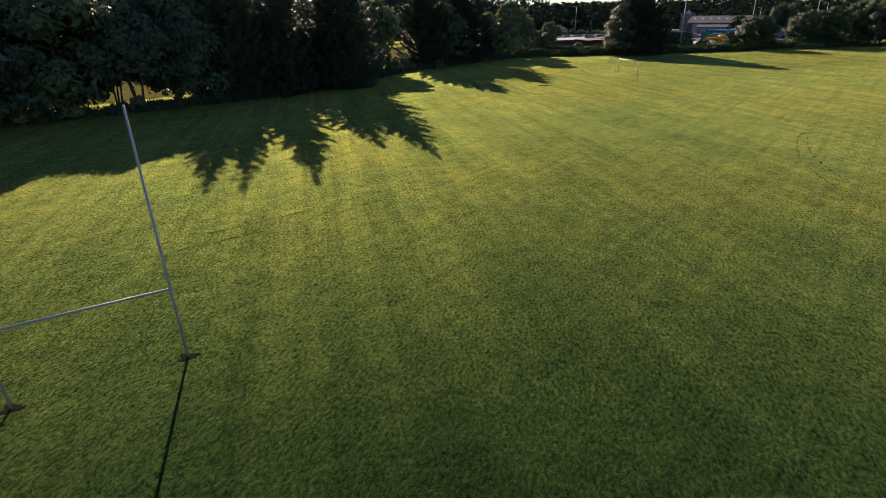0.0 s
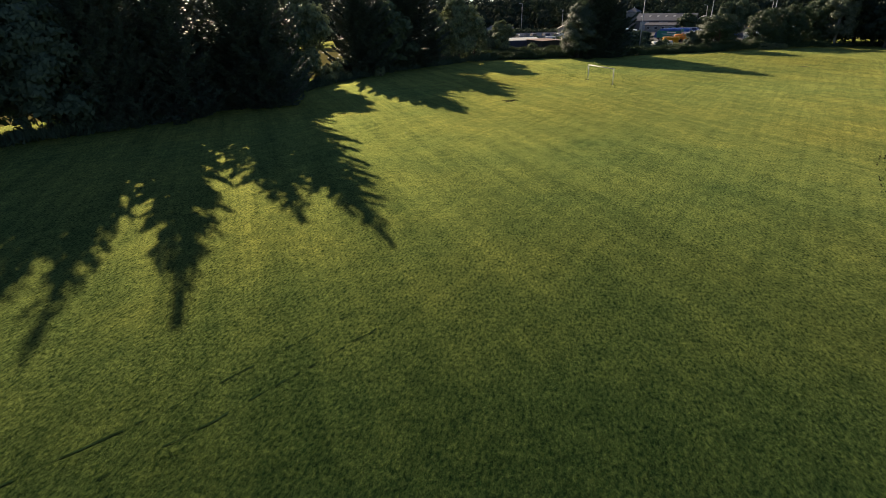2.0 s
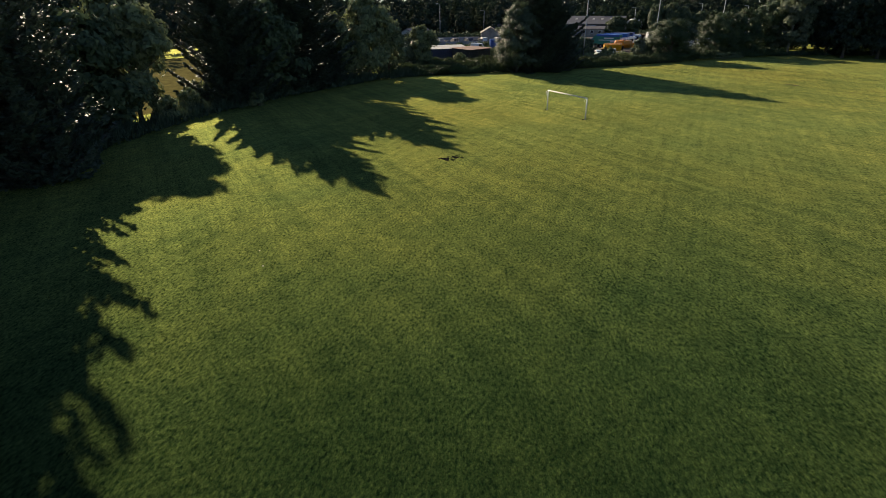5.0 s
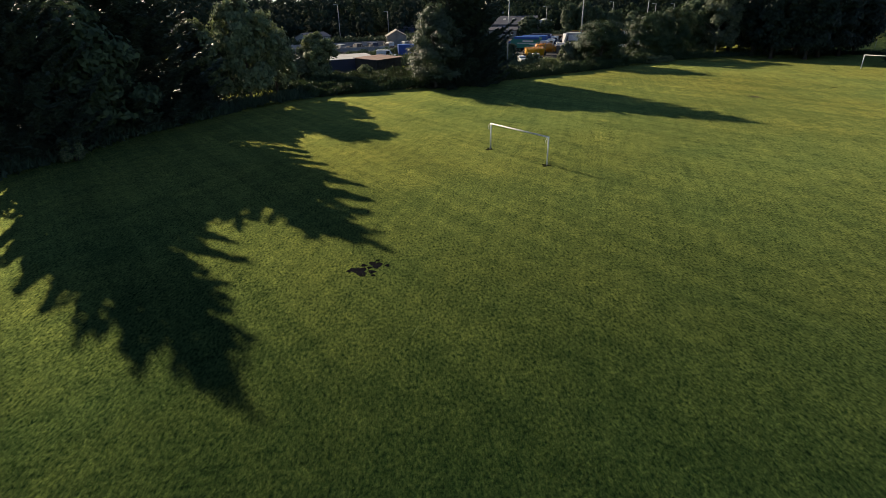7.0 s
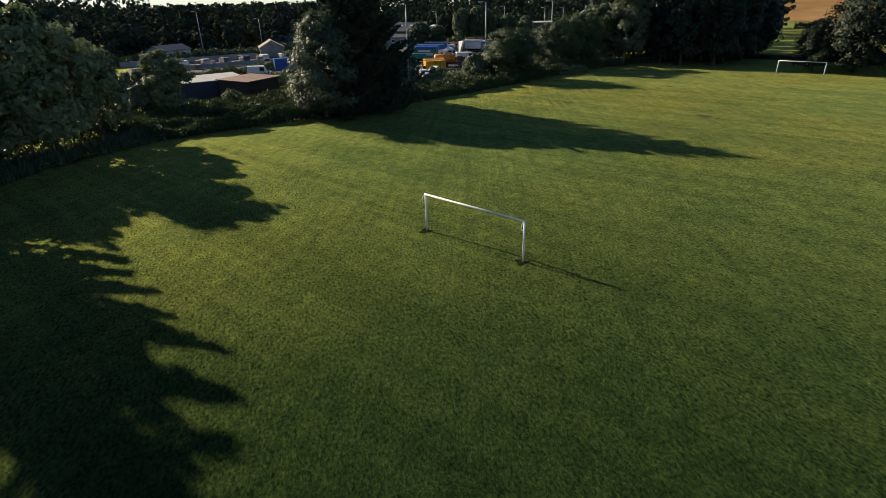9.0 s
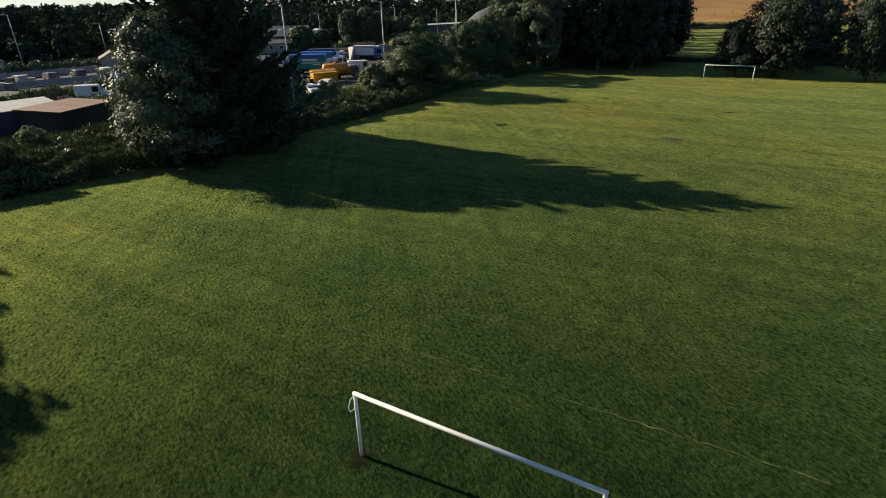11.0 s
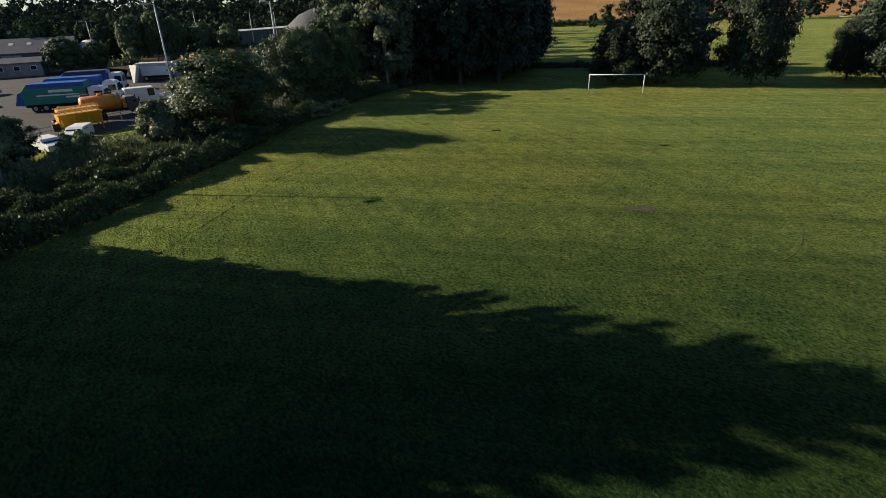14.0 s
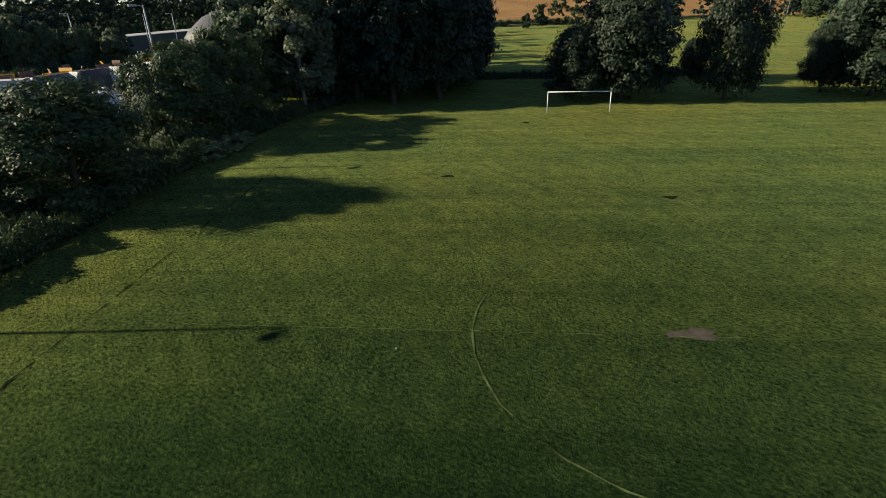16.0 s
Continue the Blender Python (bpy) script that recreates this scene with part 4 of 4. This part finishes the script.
def lorry(m, label, body, top, cab_mat, sign=False, ln=8.2, high=3.7):
    g = thing("refuse_lorry", label, "lorry", m, "depot lorries")
    box("chassis", (-ln, 2.0, -0.45, 0.45, 0.55, 0.95), M_TYRE, g, 0.02)
    prism("body", [(-ln + 0.3, 1.0), (0, 1.0), (0, high), (-ln + 1.1, high), (-ln + 0.1, high - 1.0)], "y", -1.25, 1.25, body, g, bevel=0.05)
    box("roof_cover", (-ln + 1.2, -0.1, -1.27, 1.27, high - 0.55, high + 0.06), top, g, 0.06)
    prism("tailgate", [(-ln - 0.9, 1.0), (-ln + 0.35, 0.9), (-ln + 0.25, high - 0.9), (-ln - 0.3, high - 1.1)], "y", -1.2, 1.2, top, g, bevel=0.05)
    cab(g, 0.25, cab_mat)
    for x in (-ln + 1.4, -ln + 2.7, 1.2):
        for y in (-1.05, 1.05):
            wheel(g, x, y)
    if sign:
        for s in (-1, 1):
            for z, x0, x1, h in ((2.55, -4.6, -1.6, 0.34), (2.1, -6.2, -0.9, 0.16), (1.75, -2.6, -0.9, 0.22)):
                box("lettering", (x0, x1, s * 1.257 - 0.008, s * 1.257 + 0.008, z, z + h), M_WHITE, g, 0.0, "pale illegible lettering bar")
    return g


def facing(x0, y0, x1, y1):
    return math.degrees(math.atan2(y1 - y0, x1 - x0))


lorry(pose(141.6, 169.6, 0, 0, 0, -63), "green and blue refuse lorry with white cab parked in the yard", M_GREEN, M_BLUE, M_WHITE, True)
lorry(pose(147.2, 172.4, 0, 0, 0, -60), "blue refuse lorry with white cab in the yard", M_BLUE, M_BLUE, M_WHITE)
lorry(pose(157, 180, 0, 0, 0, -60), "blue lorry with white cab behind others", M_BLUE, M_NAVY, M_WHITE, False, 7.4, 3.4)
lorry(pose(170, 178, 0, 0, 0, -75), "white box lorry with blue cab before the bays", M_WHITE, M_RENDER, M_BLUE, False, 7.0, 3.2)
lorry(pose(139, 193, 0, 0, 0, -35), "blue and white lorry near the depot building", M_BLUE, M_WHITE, M_WHITE, False, 7.0, 3.3)


def tanker(m, label, mat):
    g = thing("tank_lorry", label, "lorry", m, "depot lorries")
    box("chassis", (-5.2, 1.9, -0.45, 0.45, 0.5, 0.85), M_TYRE, g, 0.02)
    t = part("tank", tube_bm(bmesh.new(), [(-5.0, 0, 1.75), (-4.8, 0, 1.75), (-0.5, 0, 1.75), (-0.3, 0, 1.75)], [0.75, 1.0, 1.0, 0.75], 20), mat, g, smooth=True)
    tube("hatch", [(-2.6, 0, 2.7), (-2.6, 0, 2.9)], [0.3, 0.3], mat, t, 12)
    box("pump_box", (-0.3, 0.15, -0.9, 0.9, 0.9, 2.1), mat, g)
    cab(g, 0.2, M_GREYWALL, 2.3, 1.5, 1.1)
    tube("rail", [(-4.9, 0.5, 2.75), (-4.7, 0.5, 2.95), (-0.6, 0.5, 2.95), (-0.4, 0.5, 2.75)], [0.03] * 4, M_STEEL, g, 6)
    for i in range(5):
        tube("band", [(-4.4 + i * 0.9, 0, 1.75), (-4.34 + i * 0.9, 0, 1.75)], [1.02, 1.02], M_ORANGE if i % 2 else M_STEEL, t, 20)
    for x in (-4.3, 1.0):
        for y in (-1.0, 1.0):
            wheel(g, x, y, 0.45)
    return g


tanker(pose(137.6, 160.6, 0, 0, 0, -38), "orange tanker lorry with round tank in the yard", M_ORANGE)


def gritter(m, label):
    g = thing("gritter_body", label, "gritter", m, "gritters")
    prism("hopper", [(-1.1, 2.1), (1.1, 2.1), (0.45, 0.7), (-0.45, 0.7)], "x", -2.2, 2.2, M_YELLOW, g, bevel=0.03)
    for x in (-2.0, -0.7, 0.7, 2.0):
        for y in (-0.95, 0.95):
            tube("leg", [(x, y * 1.1, 0), (x, y * 1.14, 2.05)], [0.06, 0.06], M_YELLOW, g, 6)
    for y in (-1.12, 1.12):
        box("rim", (-2.3, 2.3, y - 0.06, y + 0.06, 2.05, 2.2), M_YELLOW, g, 0.01)
    for i in range(8):
        x = -1.95 + i * 0.55
        tube("grid_bar", [(x, -1.08, 2.14), (x, 0, 2.42), (x, 1.08, 2.14)], [0.03] * 3, M_RUST, g, 5)
    part("load", box_bm(bmesh.new(), -2.1, 2.1, -0.95, 0.95, 1.8, 1.92, 0.03), M_SOIL, g)
    box("spinner", (-2.9, -2.2, -0.5, 0.5, 0.35, 1.2), M_TYRE, g)
    prism("chute", [(-2.3, 1.3), (-2.9, 1.0), (-2.9, 0.8), (-2.2, 0.8)], "y", -0.4, 0.4, M_YELLOW, g)
    tube("ladder", [(2.35, 0.4, 0.1), (2.35, 0.4, 2.2)], [0.03, 0.03], M_STEEL, g, 5)
    tube("ladder", [(2.35, 0.8, 0.1), (2.35, 0.8, 2.2)], [0.03, 0.03], M_STEEL, g, 5)
    for z in (0.5, 0.9, 1.3, 1.7):
        tube("rung", [(2.35, 0.4, z), (2.35, 0.8, z)], [0.02, 0.02], M_STEEL, g, 5)
    box("motor", (2.2, 2.75, -0.7, 0.2, 0.8, 1.5), M_TYRE, g)
    return g


gritter(pose(130.4, 160.8, 0, 0, 0, -32), "yellow road gritter hopper standing in the yard")
gritter(pose(127.8, 158.2, 0, 0, 0, -32), "yellow road gritter hopper with steel grid")


def van(m, label, mat, ln=4.6, high=2.0, category="van"):
    g = thing("van", label, category, m, "parked vans")
    prof = [(-ln / 2, 0.4), (ln / 2, 0.4), (ln / 2, 0.95), (ln / 2 - 0.9, 1.1), (ln / 2 - 1.5, high - 0.05), (-ln / 2 + 0.05, high)]
    b = prism("body", prof, "y", -0.9, 0.9, mat, g, bevel=0.07)
    prism("windscreen", [(ln / 2 - 0.93, 1.14), (ln / 2 - 0.90, 1.14), (ln / 2 - 1.46, high - 0.12), (ln / 2 - 1.49, high - 0.12)], "y", -0.75, 0.75, M_WINDOW, b)
    for s in (-1, 1):
        box("side_window", (ln / 2 - 2.4, ln / 2 - 1.5, s * 0.9 - 0.01, s * 0.9 + 0.01, 1.15, high - 0.25), M_WINDOW, b, 0.0)
        for x in (-ln / 2 + 0.9, ln / 2 - 0.9):
            wheel(g, x, s * 0.8, 0.33, 0.22)
    box("rear_window", (-ln / 2 - 0.012, -ln / 2 + 0.02, -0.7, 0.7, 1.15, high - 0.25), M_WINDOW, b, 0.0)
    return g


van(pose(123.6, 154.6, 0, 0, 0, 200), "small white car parked at the yard edge", M_WHITE, 3.6, 1.5, "car")
van(pose(118.5, 153, 0, 0, 0, 250), "white car with dark windows by the fence", M_WHITE, 3.6, 1.5, "car")
van(pose(145.2, 163.6, 0, 0, 0, -40), "white van parked beside the orange tanker", M_WHITE, 5.4, 2.4)
van(pose(147, 158, 0, 0, 0, 150), "white panel van among bushes", M_WHITE, 5.0, 2.2)
van(pose(162.5, 161.2, 0, 0, 0, -60), "white van before the concrete bays", M_WHITE, 5.2, 2.3)
van(pose(166.5, 164, 0, 0, 0, -60), "white van beside the storage bays", M_WHITE, 5.2, 2.3)
van(pose(101.5, 183.2, 0, 0, 0, -35), "white off-road vehicle behind the sheds", M_WHITE, 4.8, 2.2)
for i, (x, y, r) in enumerate([(132, 200, 20), (136, 203, 20), (128, 197, 25), (150, 199, -30), (122, 176, 40), (116, 172, 40), (215, 172, 100), (208, 170, 95)]):
    van(pose(x, y, 0, 0, 0, r), "parked car on the depot yard", (M_WHITE, M_NAVY, M_GREYWALL, M_STEEL)[i % 4], 4.3, 1.55, "car")


BAYS = pose(166, 183.2, 0, 0, 0, -21)


def storage_bays():
    g = thing("storage_bays", "grey concrete storage bays with tapered white dividers", "storage bay", BAYS)
    for i in range(18):
        box("panel", (i * 2.4 + 0.015, i * 2.4 + 2.385, -0.15, 0.15, 0, 3.0), M_BAYWALL, g, 0.02)
    for i in range(7):
        x = i * 7.2
        prism("divider", [(-0.7, 0), (-0.15, 0), (-0.15, 3.1), (-2.6, 3.1)], "x", x - 0.3, x + 0.3, M_WHITE, g, bevel=0.02)
    return g


storage_bays()


def plough(m, paint, label):
    g = thing("snow_plough", label, "snow plough", m, "snow ploughs")
    prism("blade", [(0, 0), (0.5, 0.1), (0.62, 0.6), (0.4, 1.15), (0.34, 1.1), (0.5, 0.6), (0.4, 0.2), (0, 0.08)], "y", -1.4, 1.4, paint, g)
    box("frame", (-0.9, 0.4, -0.4, 0.4, 0.25, 0.45), M_YELLOW, g)
    tube("jack", [(-0.7, 0, 0), (-0.7, 0, 1.0)], [0.05, 0.05], M_TYRE, g, 8)
    return g


bank = thing("bank", "low earth bank behind the storage bays", "bank", BAYS, kind="structure")
link_mesh("bank_top", [(0, 0.2, 0), (44, 0.2, 0), (44, 1.4, 2.3), (0, 1.4, 2.3), (44, 9, 2.3), (0, 9, 2.3), (44, 13, 0), (0, 13, 0)], [(0, 1, 2, 3), (3, 2, 4, 5), (5, 4, 6, 7)], M_MUD, bank)
stored = [plough(BAYS @ pose(6, 4, 2.3, 0, 0, 250), M_RUST, "rusty brown snow plough blade stored on the bank"),
          plough(BAYS @ pose(8, 6.4, 2.3, 0, 0, 215), M_YELLOW, "yellow snow plough blade stored on the bank")]
for i in range(15):
    copy_thing_plain(stored[(i * 3) % 4 == 1], BAYS @ pose(9.5 + i * 2.2, 3.4 + 2.2 * ((i * 5) % 3), 2.3, 0, 0, 150 + 47 * ((i * 7) % 5)) @ Matrix.Diagonal((0.8, 0.62 + 0.1 * (i % 4), 0.8 + 0.08 * (i % 5), 1)))
weed_strip("undergrowth", [(176, 196), (196, 188), (214, 181)], 5, 4.0, 220, 21, M_LEAF[2], "dark scrub on the bank behind the bays", 0.4)


def crate_stack(m, n, mat):
    g = thing("pallet_stack", "stack of weathered pallets and crates in the yard", "pallets", m, "yard stores")
    for i in range(n):
        for y in (-0.5, 0.0, 0.5):
            box("bearer", (-0.6, 0.6, y - 0.05, y + 0.05, i * 0.3, i * 0.3 + 0.2), mat, g, 0.0)
        box("deck", (-0.6, 0.6, -0.6, 0.6, i * 0.3 + 0.2, i * 0.3 + 0.29), mat, g, 0.0)
    return g


stack = crate_stack(pose(101, 209, 0, 0, 0, 10), 4, M_TIMBER)
for i in range(16):
    copy_thing_plain(stack, pose(94 + 2.7 * i + 0.8 * math.sin(i * 5), 218 + 4 * math.sin(i * 2.3), 0, 0, 0, 31 * i))
for i in range(7):
    van(pose(97 + 5.2 * i, 221 - 0.9 * i, 0, 0, 0, 80 + 6 * math.sin(i)), "parked car beside the yard fence", (M_NAVY, M_WHITE, M_STEEL, M_GREYWALL)[i % 4], 4.2, 1.5, "car")
weed_strip("undergrowth", [(84, 192), (100, 190), (112, 194), (124, 200)], 4, 2.2, 130, 18, M_LEAF[0], "ragged bushes along the yard track", 0.3)
weed_strip("undergrowth", [(86, 236), (120, 229), (150, 236)], 5, 3.2, 130, 19, M_LEAF[2], "dark hedge behind the yard fence", 0.4)


def notice_board(m):
    g = thing("notice_board", "white notice board on two posts beside the far field", "sign", m)
    box("panel", (-0.06, 0.06, -1.0, 1.0, 1.7, 2.9), M_WHITE, g, 0.01)
    for y in (-0.8, 0.8):
        box("post", (-0.05, 0.05, y - 0.05, y + 0.05, -0.1, 1.7), M_STEEL, g, 0.0)
    for z, w in ((2.55, 0.8), (2.25, 0.6), (1.95, 0.7)):
        box("lettering", (-0.075, -0.055, -w, w, z, z + 0.12), M_TYRE, g, 0.0, "dark illegible lettering bar")
    return g


notice_board(pose(262, 124, 0, 0, 0, 12))


# ---- buildings ----
def gabled(name, label, m, ln, wd, eave, ridge, wall, roof, lights=0, doors=0, over=0.4, windows=0):
    """A gabled building along x, its middle at the origin."""
    g = thing(name, label, "building", m)
    prism("wall", [(-wd / 2, 0), (wd / 2, 0), (wd / 2, eave), (0, ridge - 0.05), (-wd / 2, eave)], "x", -ln / 2, ln / 2, wall, g)
    for s in (-1, 1):
        dz = (ridge - eave) / (wd / 2)
        r = prism("roof", [(0, ridge), (s * (wd / 2 + over), eave - dz * over), (s * (wd / 2 + over), eave - dz * over + 0.18), (0, ridge + 0.18)], "x", -ln / 2 - over, ln / 2 + over, roof, g)
        for i in range(lights):
            x = -ln / 2 + (i + 0.5) * ln / lights
            a, b = 0.34, 0.5
            za, zb = ridge + 0.18 - dz * wd / 2 * a, ridge + 0.18 - dz * wd / 2 * b
            prism("rooflight", [(s * wd / 2 * a, za), (s * wd / 2 * b, zb), (s * wd / 2 * b, zb + 0.05), (s * wd / 2 * a, za + 0.05)], "x", x - 0.45, x + 0.45, M_RENDER, r)
    for s in (-1, 1):
        for i in range(doors):
            x = -ln / 2 + (i + 0.5) * ln / doors
            box("roller_door", (x - 1.9, x + 1.9, s * wd / 2 - 0.05, s * wd / 2 + 0.06, 0, 4.0), M_STEEL, g)
        for i in range(windows):
            x = -ln / 2 + (i + 0.5) * ln / windows
            w = box("window", (x - 0.6, x + 0.6, s * wd / 2 - 0.03, s * wd / 2 + 0.03, eave * 0.45, eave * 0.8), M_WHITE, g)
            box("pane", (x - 0.5, x + 0.5, s * wd / 2 - 0.045, s * wd / 2 + 0.045, eave * 0.45 + 0.1, eave * 0.8 - 0.1), M_WINDOW, w, 0.0)
    return g


gabled("depot_building", "grey gabled depot building with rooflights", pose(184, 229, 0, 0, 0, -50), 24, 15, 4.4, 7.0, M_GREYWALL, M_ROOF, 7, 3)
gabled("depot_building", "lower stone-coloured office building beside the depot", pose(175, 221.5, 0, 0, 0, -50), 12, 6, 2.8, 3.6, M_STONE, M_SLATE, 0, 0, 0.3, 4)
gabled("depot_building", "long low navy clad shed", pose(160, 252, 0, 0, 0, -35), 18, 9, 3.6, 4.2, M_NAVY, M_ROOF, 0, 0)
gabled("house", "small stone gabled house with pale tiled roof", pose(131, 225, 0, 0, 0, 60), 9, 6.5, 2.6, 4.4, M_STONE, M_STONE, 0, 0, 0.3, 2)
gabled("depot_building", "long low dark green clad building beyond the bays", pose(258, 206, 0, 0, 0, -18), 40, 9, 4.9, 5.1, M_DARKCLAD, M_RENDER, 0, 0)
gabled("house", "small pale outbuilding by the yard fence", pose(108, 240, 0, 0, 0, 20), 10, 6, 2.8, 4.0, M_RENDER, M_SLATE, 0, 0, 0.3, 2)
for x, y in ((186, 256), (199, 250)):
    g = thing("roof_turret", "old stone tower with pointed pale roof", "building", pose(x, y, 0, 0, 0, 30))
    box("wall", (-2.5, 2.5, -2.5, 2.5, 0, 7.6), M_STONE, g)
    bm = bmesh.new()
    bmesh.ops.create_cone(bm, cap_ends=True, segments=4, radius1=4.2, radius2=0.25, depth=1.7, matrix=pose(0, 0, 8.45, 0, 0, 45))
    part("roof", bm, M_ROOF, g)
    tube("finial", [(0, 0, 9.2), (0, 0, 10.0)], [0.12, 0.03], M_WHITE, g, 6)

dome = thing("salt_barn", "grey conical salt storage barn behind trees", "building", pose(238, 178, 0))
bm = bmesh.new()
tube_bm(bm, [(0, 0, 0), (0, 0, 2.6)], [11, 11], 28)
part("wall", bm, M_CONCRETE, dome)
bm = bmesh.new()
tube_bm(bm, [(0, 0, 2.6), (0, 0, 6.2), (0, 0, 9.4), (0, 0, 10.6), (0, 0, 11)], [11.4, 8.6, 4.6, 1.6, 0.3], 28)
part("roof", bm, M_ROOF, dome, smooth=True)


def domed_tank(m):
    g = thing("storage_tank", "white domed storage tank half hidden by trees", "tank", m)
    bm = bmesh.new()
    tube_bm(bm, [(0, 0, 0), (0, 0, 3.6)], [3.4, 3.4], 32)
    part("wall", bm, M_RENDER, g, smooth=True)
    bm = bmesh.new()
    tube_bm(bm, [(0, 0, 3.6)] + [(0, 0, 3.6 + 2.6 * math.sin(a)) for a in (0.05, 0.35, 0.7, 1.05, 1.4, 1.55)], [3.55] + [3.5 * math.cos(a) for a in (0.05, 0.35, 0.7, 1.05, 1.4, 1.55)], 32)
    part("dome", bm, M_WHITE, g, smooth=True)
    return g


domed_tank(pose(196, 219, 0))


def shed(m, label, ln, wd, h0, h1, wall, roof):
    g = thing("shed", label, "shed", m, "old sheds")
    prism("wall", [(-wd / 2, 0), (wd / 2, 0), (wd / 2, h1), (-wd / 2, h0)], "x", -ln / 2, ln / 2, wall, g)
    d = (h1 - h0) / wd
    prism("roof", [(-wd / 2 - 0.3, h0 - 0.3 * d), (wd / 2 + 0.3, h1 + 0.3 * d), (wd / 2 + 0.3, h1 + 0.3 * d + 0.09), (-wd / 2 - 0.3, h0 - 0.3 * d + 0.09)], "x", -ln / 2 - 0.3, ln / 2 + 0.3, roof, g)
    n = int(ln / 0.5)
    for i in range(n):
        box("cladding_rib", (-ln / 2 + i * ln / n, -ln / 2 + i * ln / n + 0.08, -wd / 2 - 0.04, -wd / 2, 0, h0 - 0.05), wall, g, 0.0)
    return g


shed(pose(78.5, 168.0, 0, 0, 0, -8), "old blue-grey shed with pale flat roof", 18, 5, 2.6, 3.0, M_NAVY, M_RENDER)
shed(pose(86.6, 161.8, 0, 0, 0, 19), "old dark shed with rusty brown roof", 7.6, 5.6, 2.65, 2.85, M_BOARDS, M_RUST)
c = thing("container", "blue steel shipping container in the yard", "container", pose(112.5, 189.5, 0, 0, 0, -25))
box("body", (-3, 3, -1.2, 1.2, 0.1, 2.6), M_BLUE, c, 0.04)
for i in range(20):
    box("corrugation", (-2.9 + i * 0.3, -2.77 + i * 0.3, -1.23, -1.2, 0.25, 2.45), M_BLUE, c, 0.0)


def panel_fence(m, n, label, step=2.5, high=1.9):
    g = thing("fence", label, "fence", m, "yard fences")
    for i in range(n):
        box("panel", (i * step + 0.06, (i + 1) * step - 0.06, -0.04, 0.04, 0.05, high - 0.2), M_CONCRETE, g, 0.0)
        box("post", (i * step - 0.06, i * step + 0.06, -0.07, 0.07, 0, high), M_CONCRETE, g, 0.0)
    return g


panel_fence(pose(88, 214, 0, 0, 0, -14), 12, "pale concrete panel fence along the yard", 2.5, 1.3)
panel_fence(pose(92, 232, 0, 0, 0, -12), 14, "second pale concrete fence behind the yard", 2.5, 1.5)


def rail_fence(path, label, step=2.0, high=1.1):
    g = thing("rail_fence", label, "fence", group="yard fences")
    for (x0, y0), (x1, y1) in zip(path, path[1:]):
        ln = math.hypot(x1 - x0, y1 - y0)
        for i in range(int(ln / step)):
            t = i * step / ln
            x, y = x0 + (x1 - x0) * t, y0 + (y1 - y0) * t
            box("post", (x - 0.05, x + 0.05, y - 0.05, y + 0.05, 0, high), M_TIMBER, g, 0.0)
        for z in (0.55, 0.98):
            tube("rail", [(x0, y0, z), (x1, y1, z)], [0.04, 0.04], M_TIMBER, g, 6)
    return g


rail_fence([(122, 160.5), (136, 157.5), (152, 155)], "grey rail fence along the depot yard edge")
rail_fence([(321, 128), (327, 100), (331, 72)], "white-posted roadside fence beyond the second field", 3.0, 1.2)
for i in range(9):
    x, y = 392 + 6 * i, 128 - 8 * i
    g = thing("field_post", "tall pale timber post on the brown slope", "post", pose(x, y, hill(x, y)), "posts on the slope")
    tube("pole", [(0, 0, -0.2), (0, 0, 4.5)], [0.14, 0.11], M_TIMBER, g, 6)
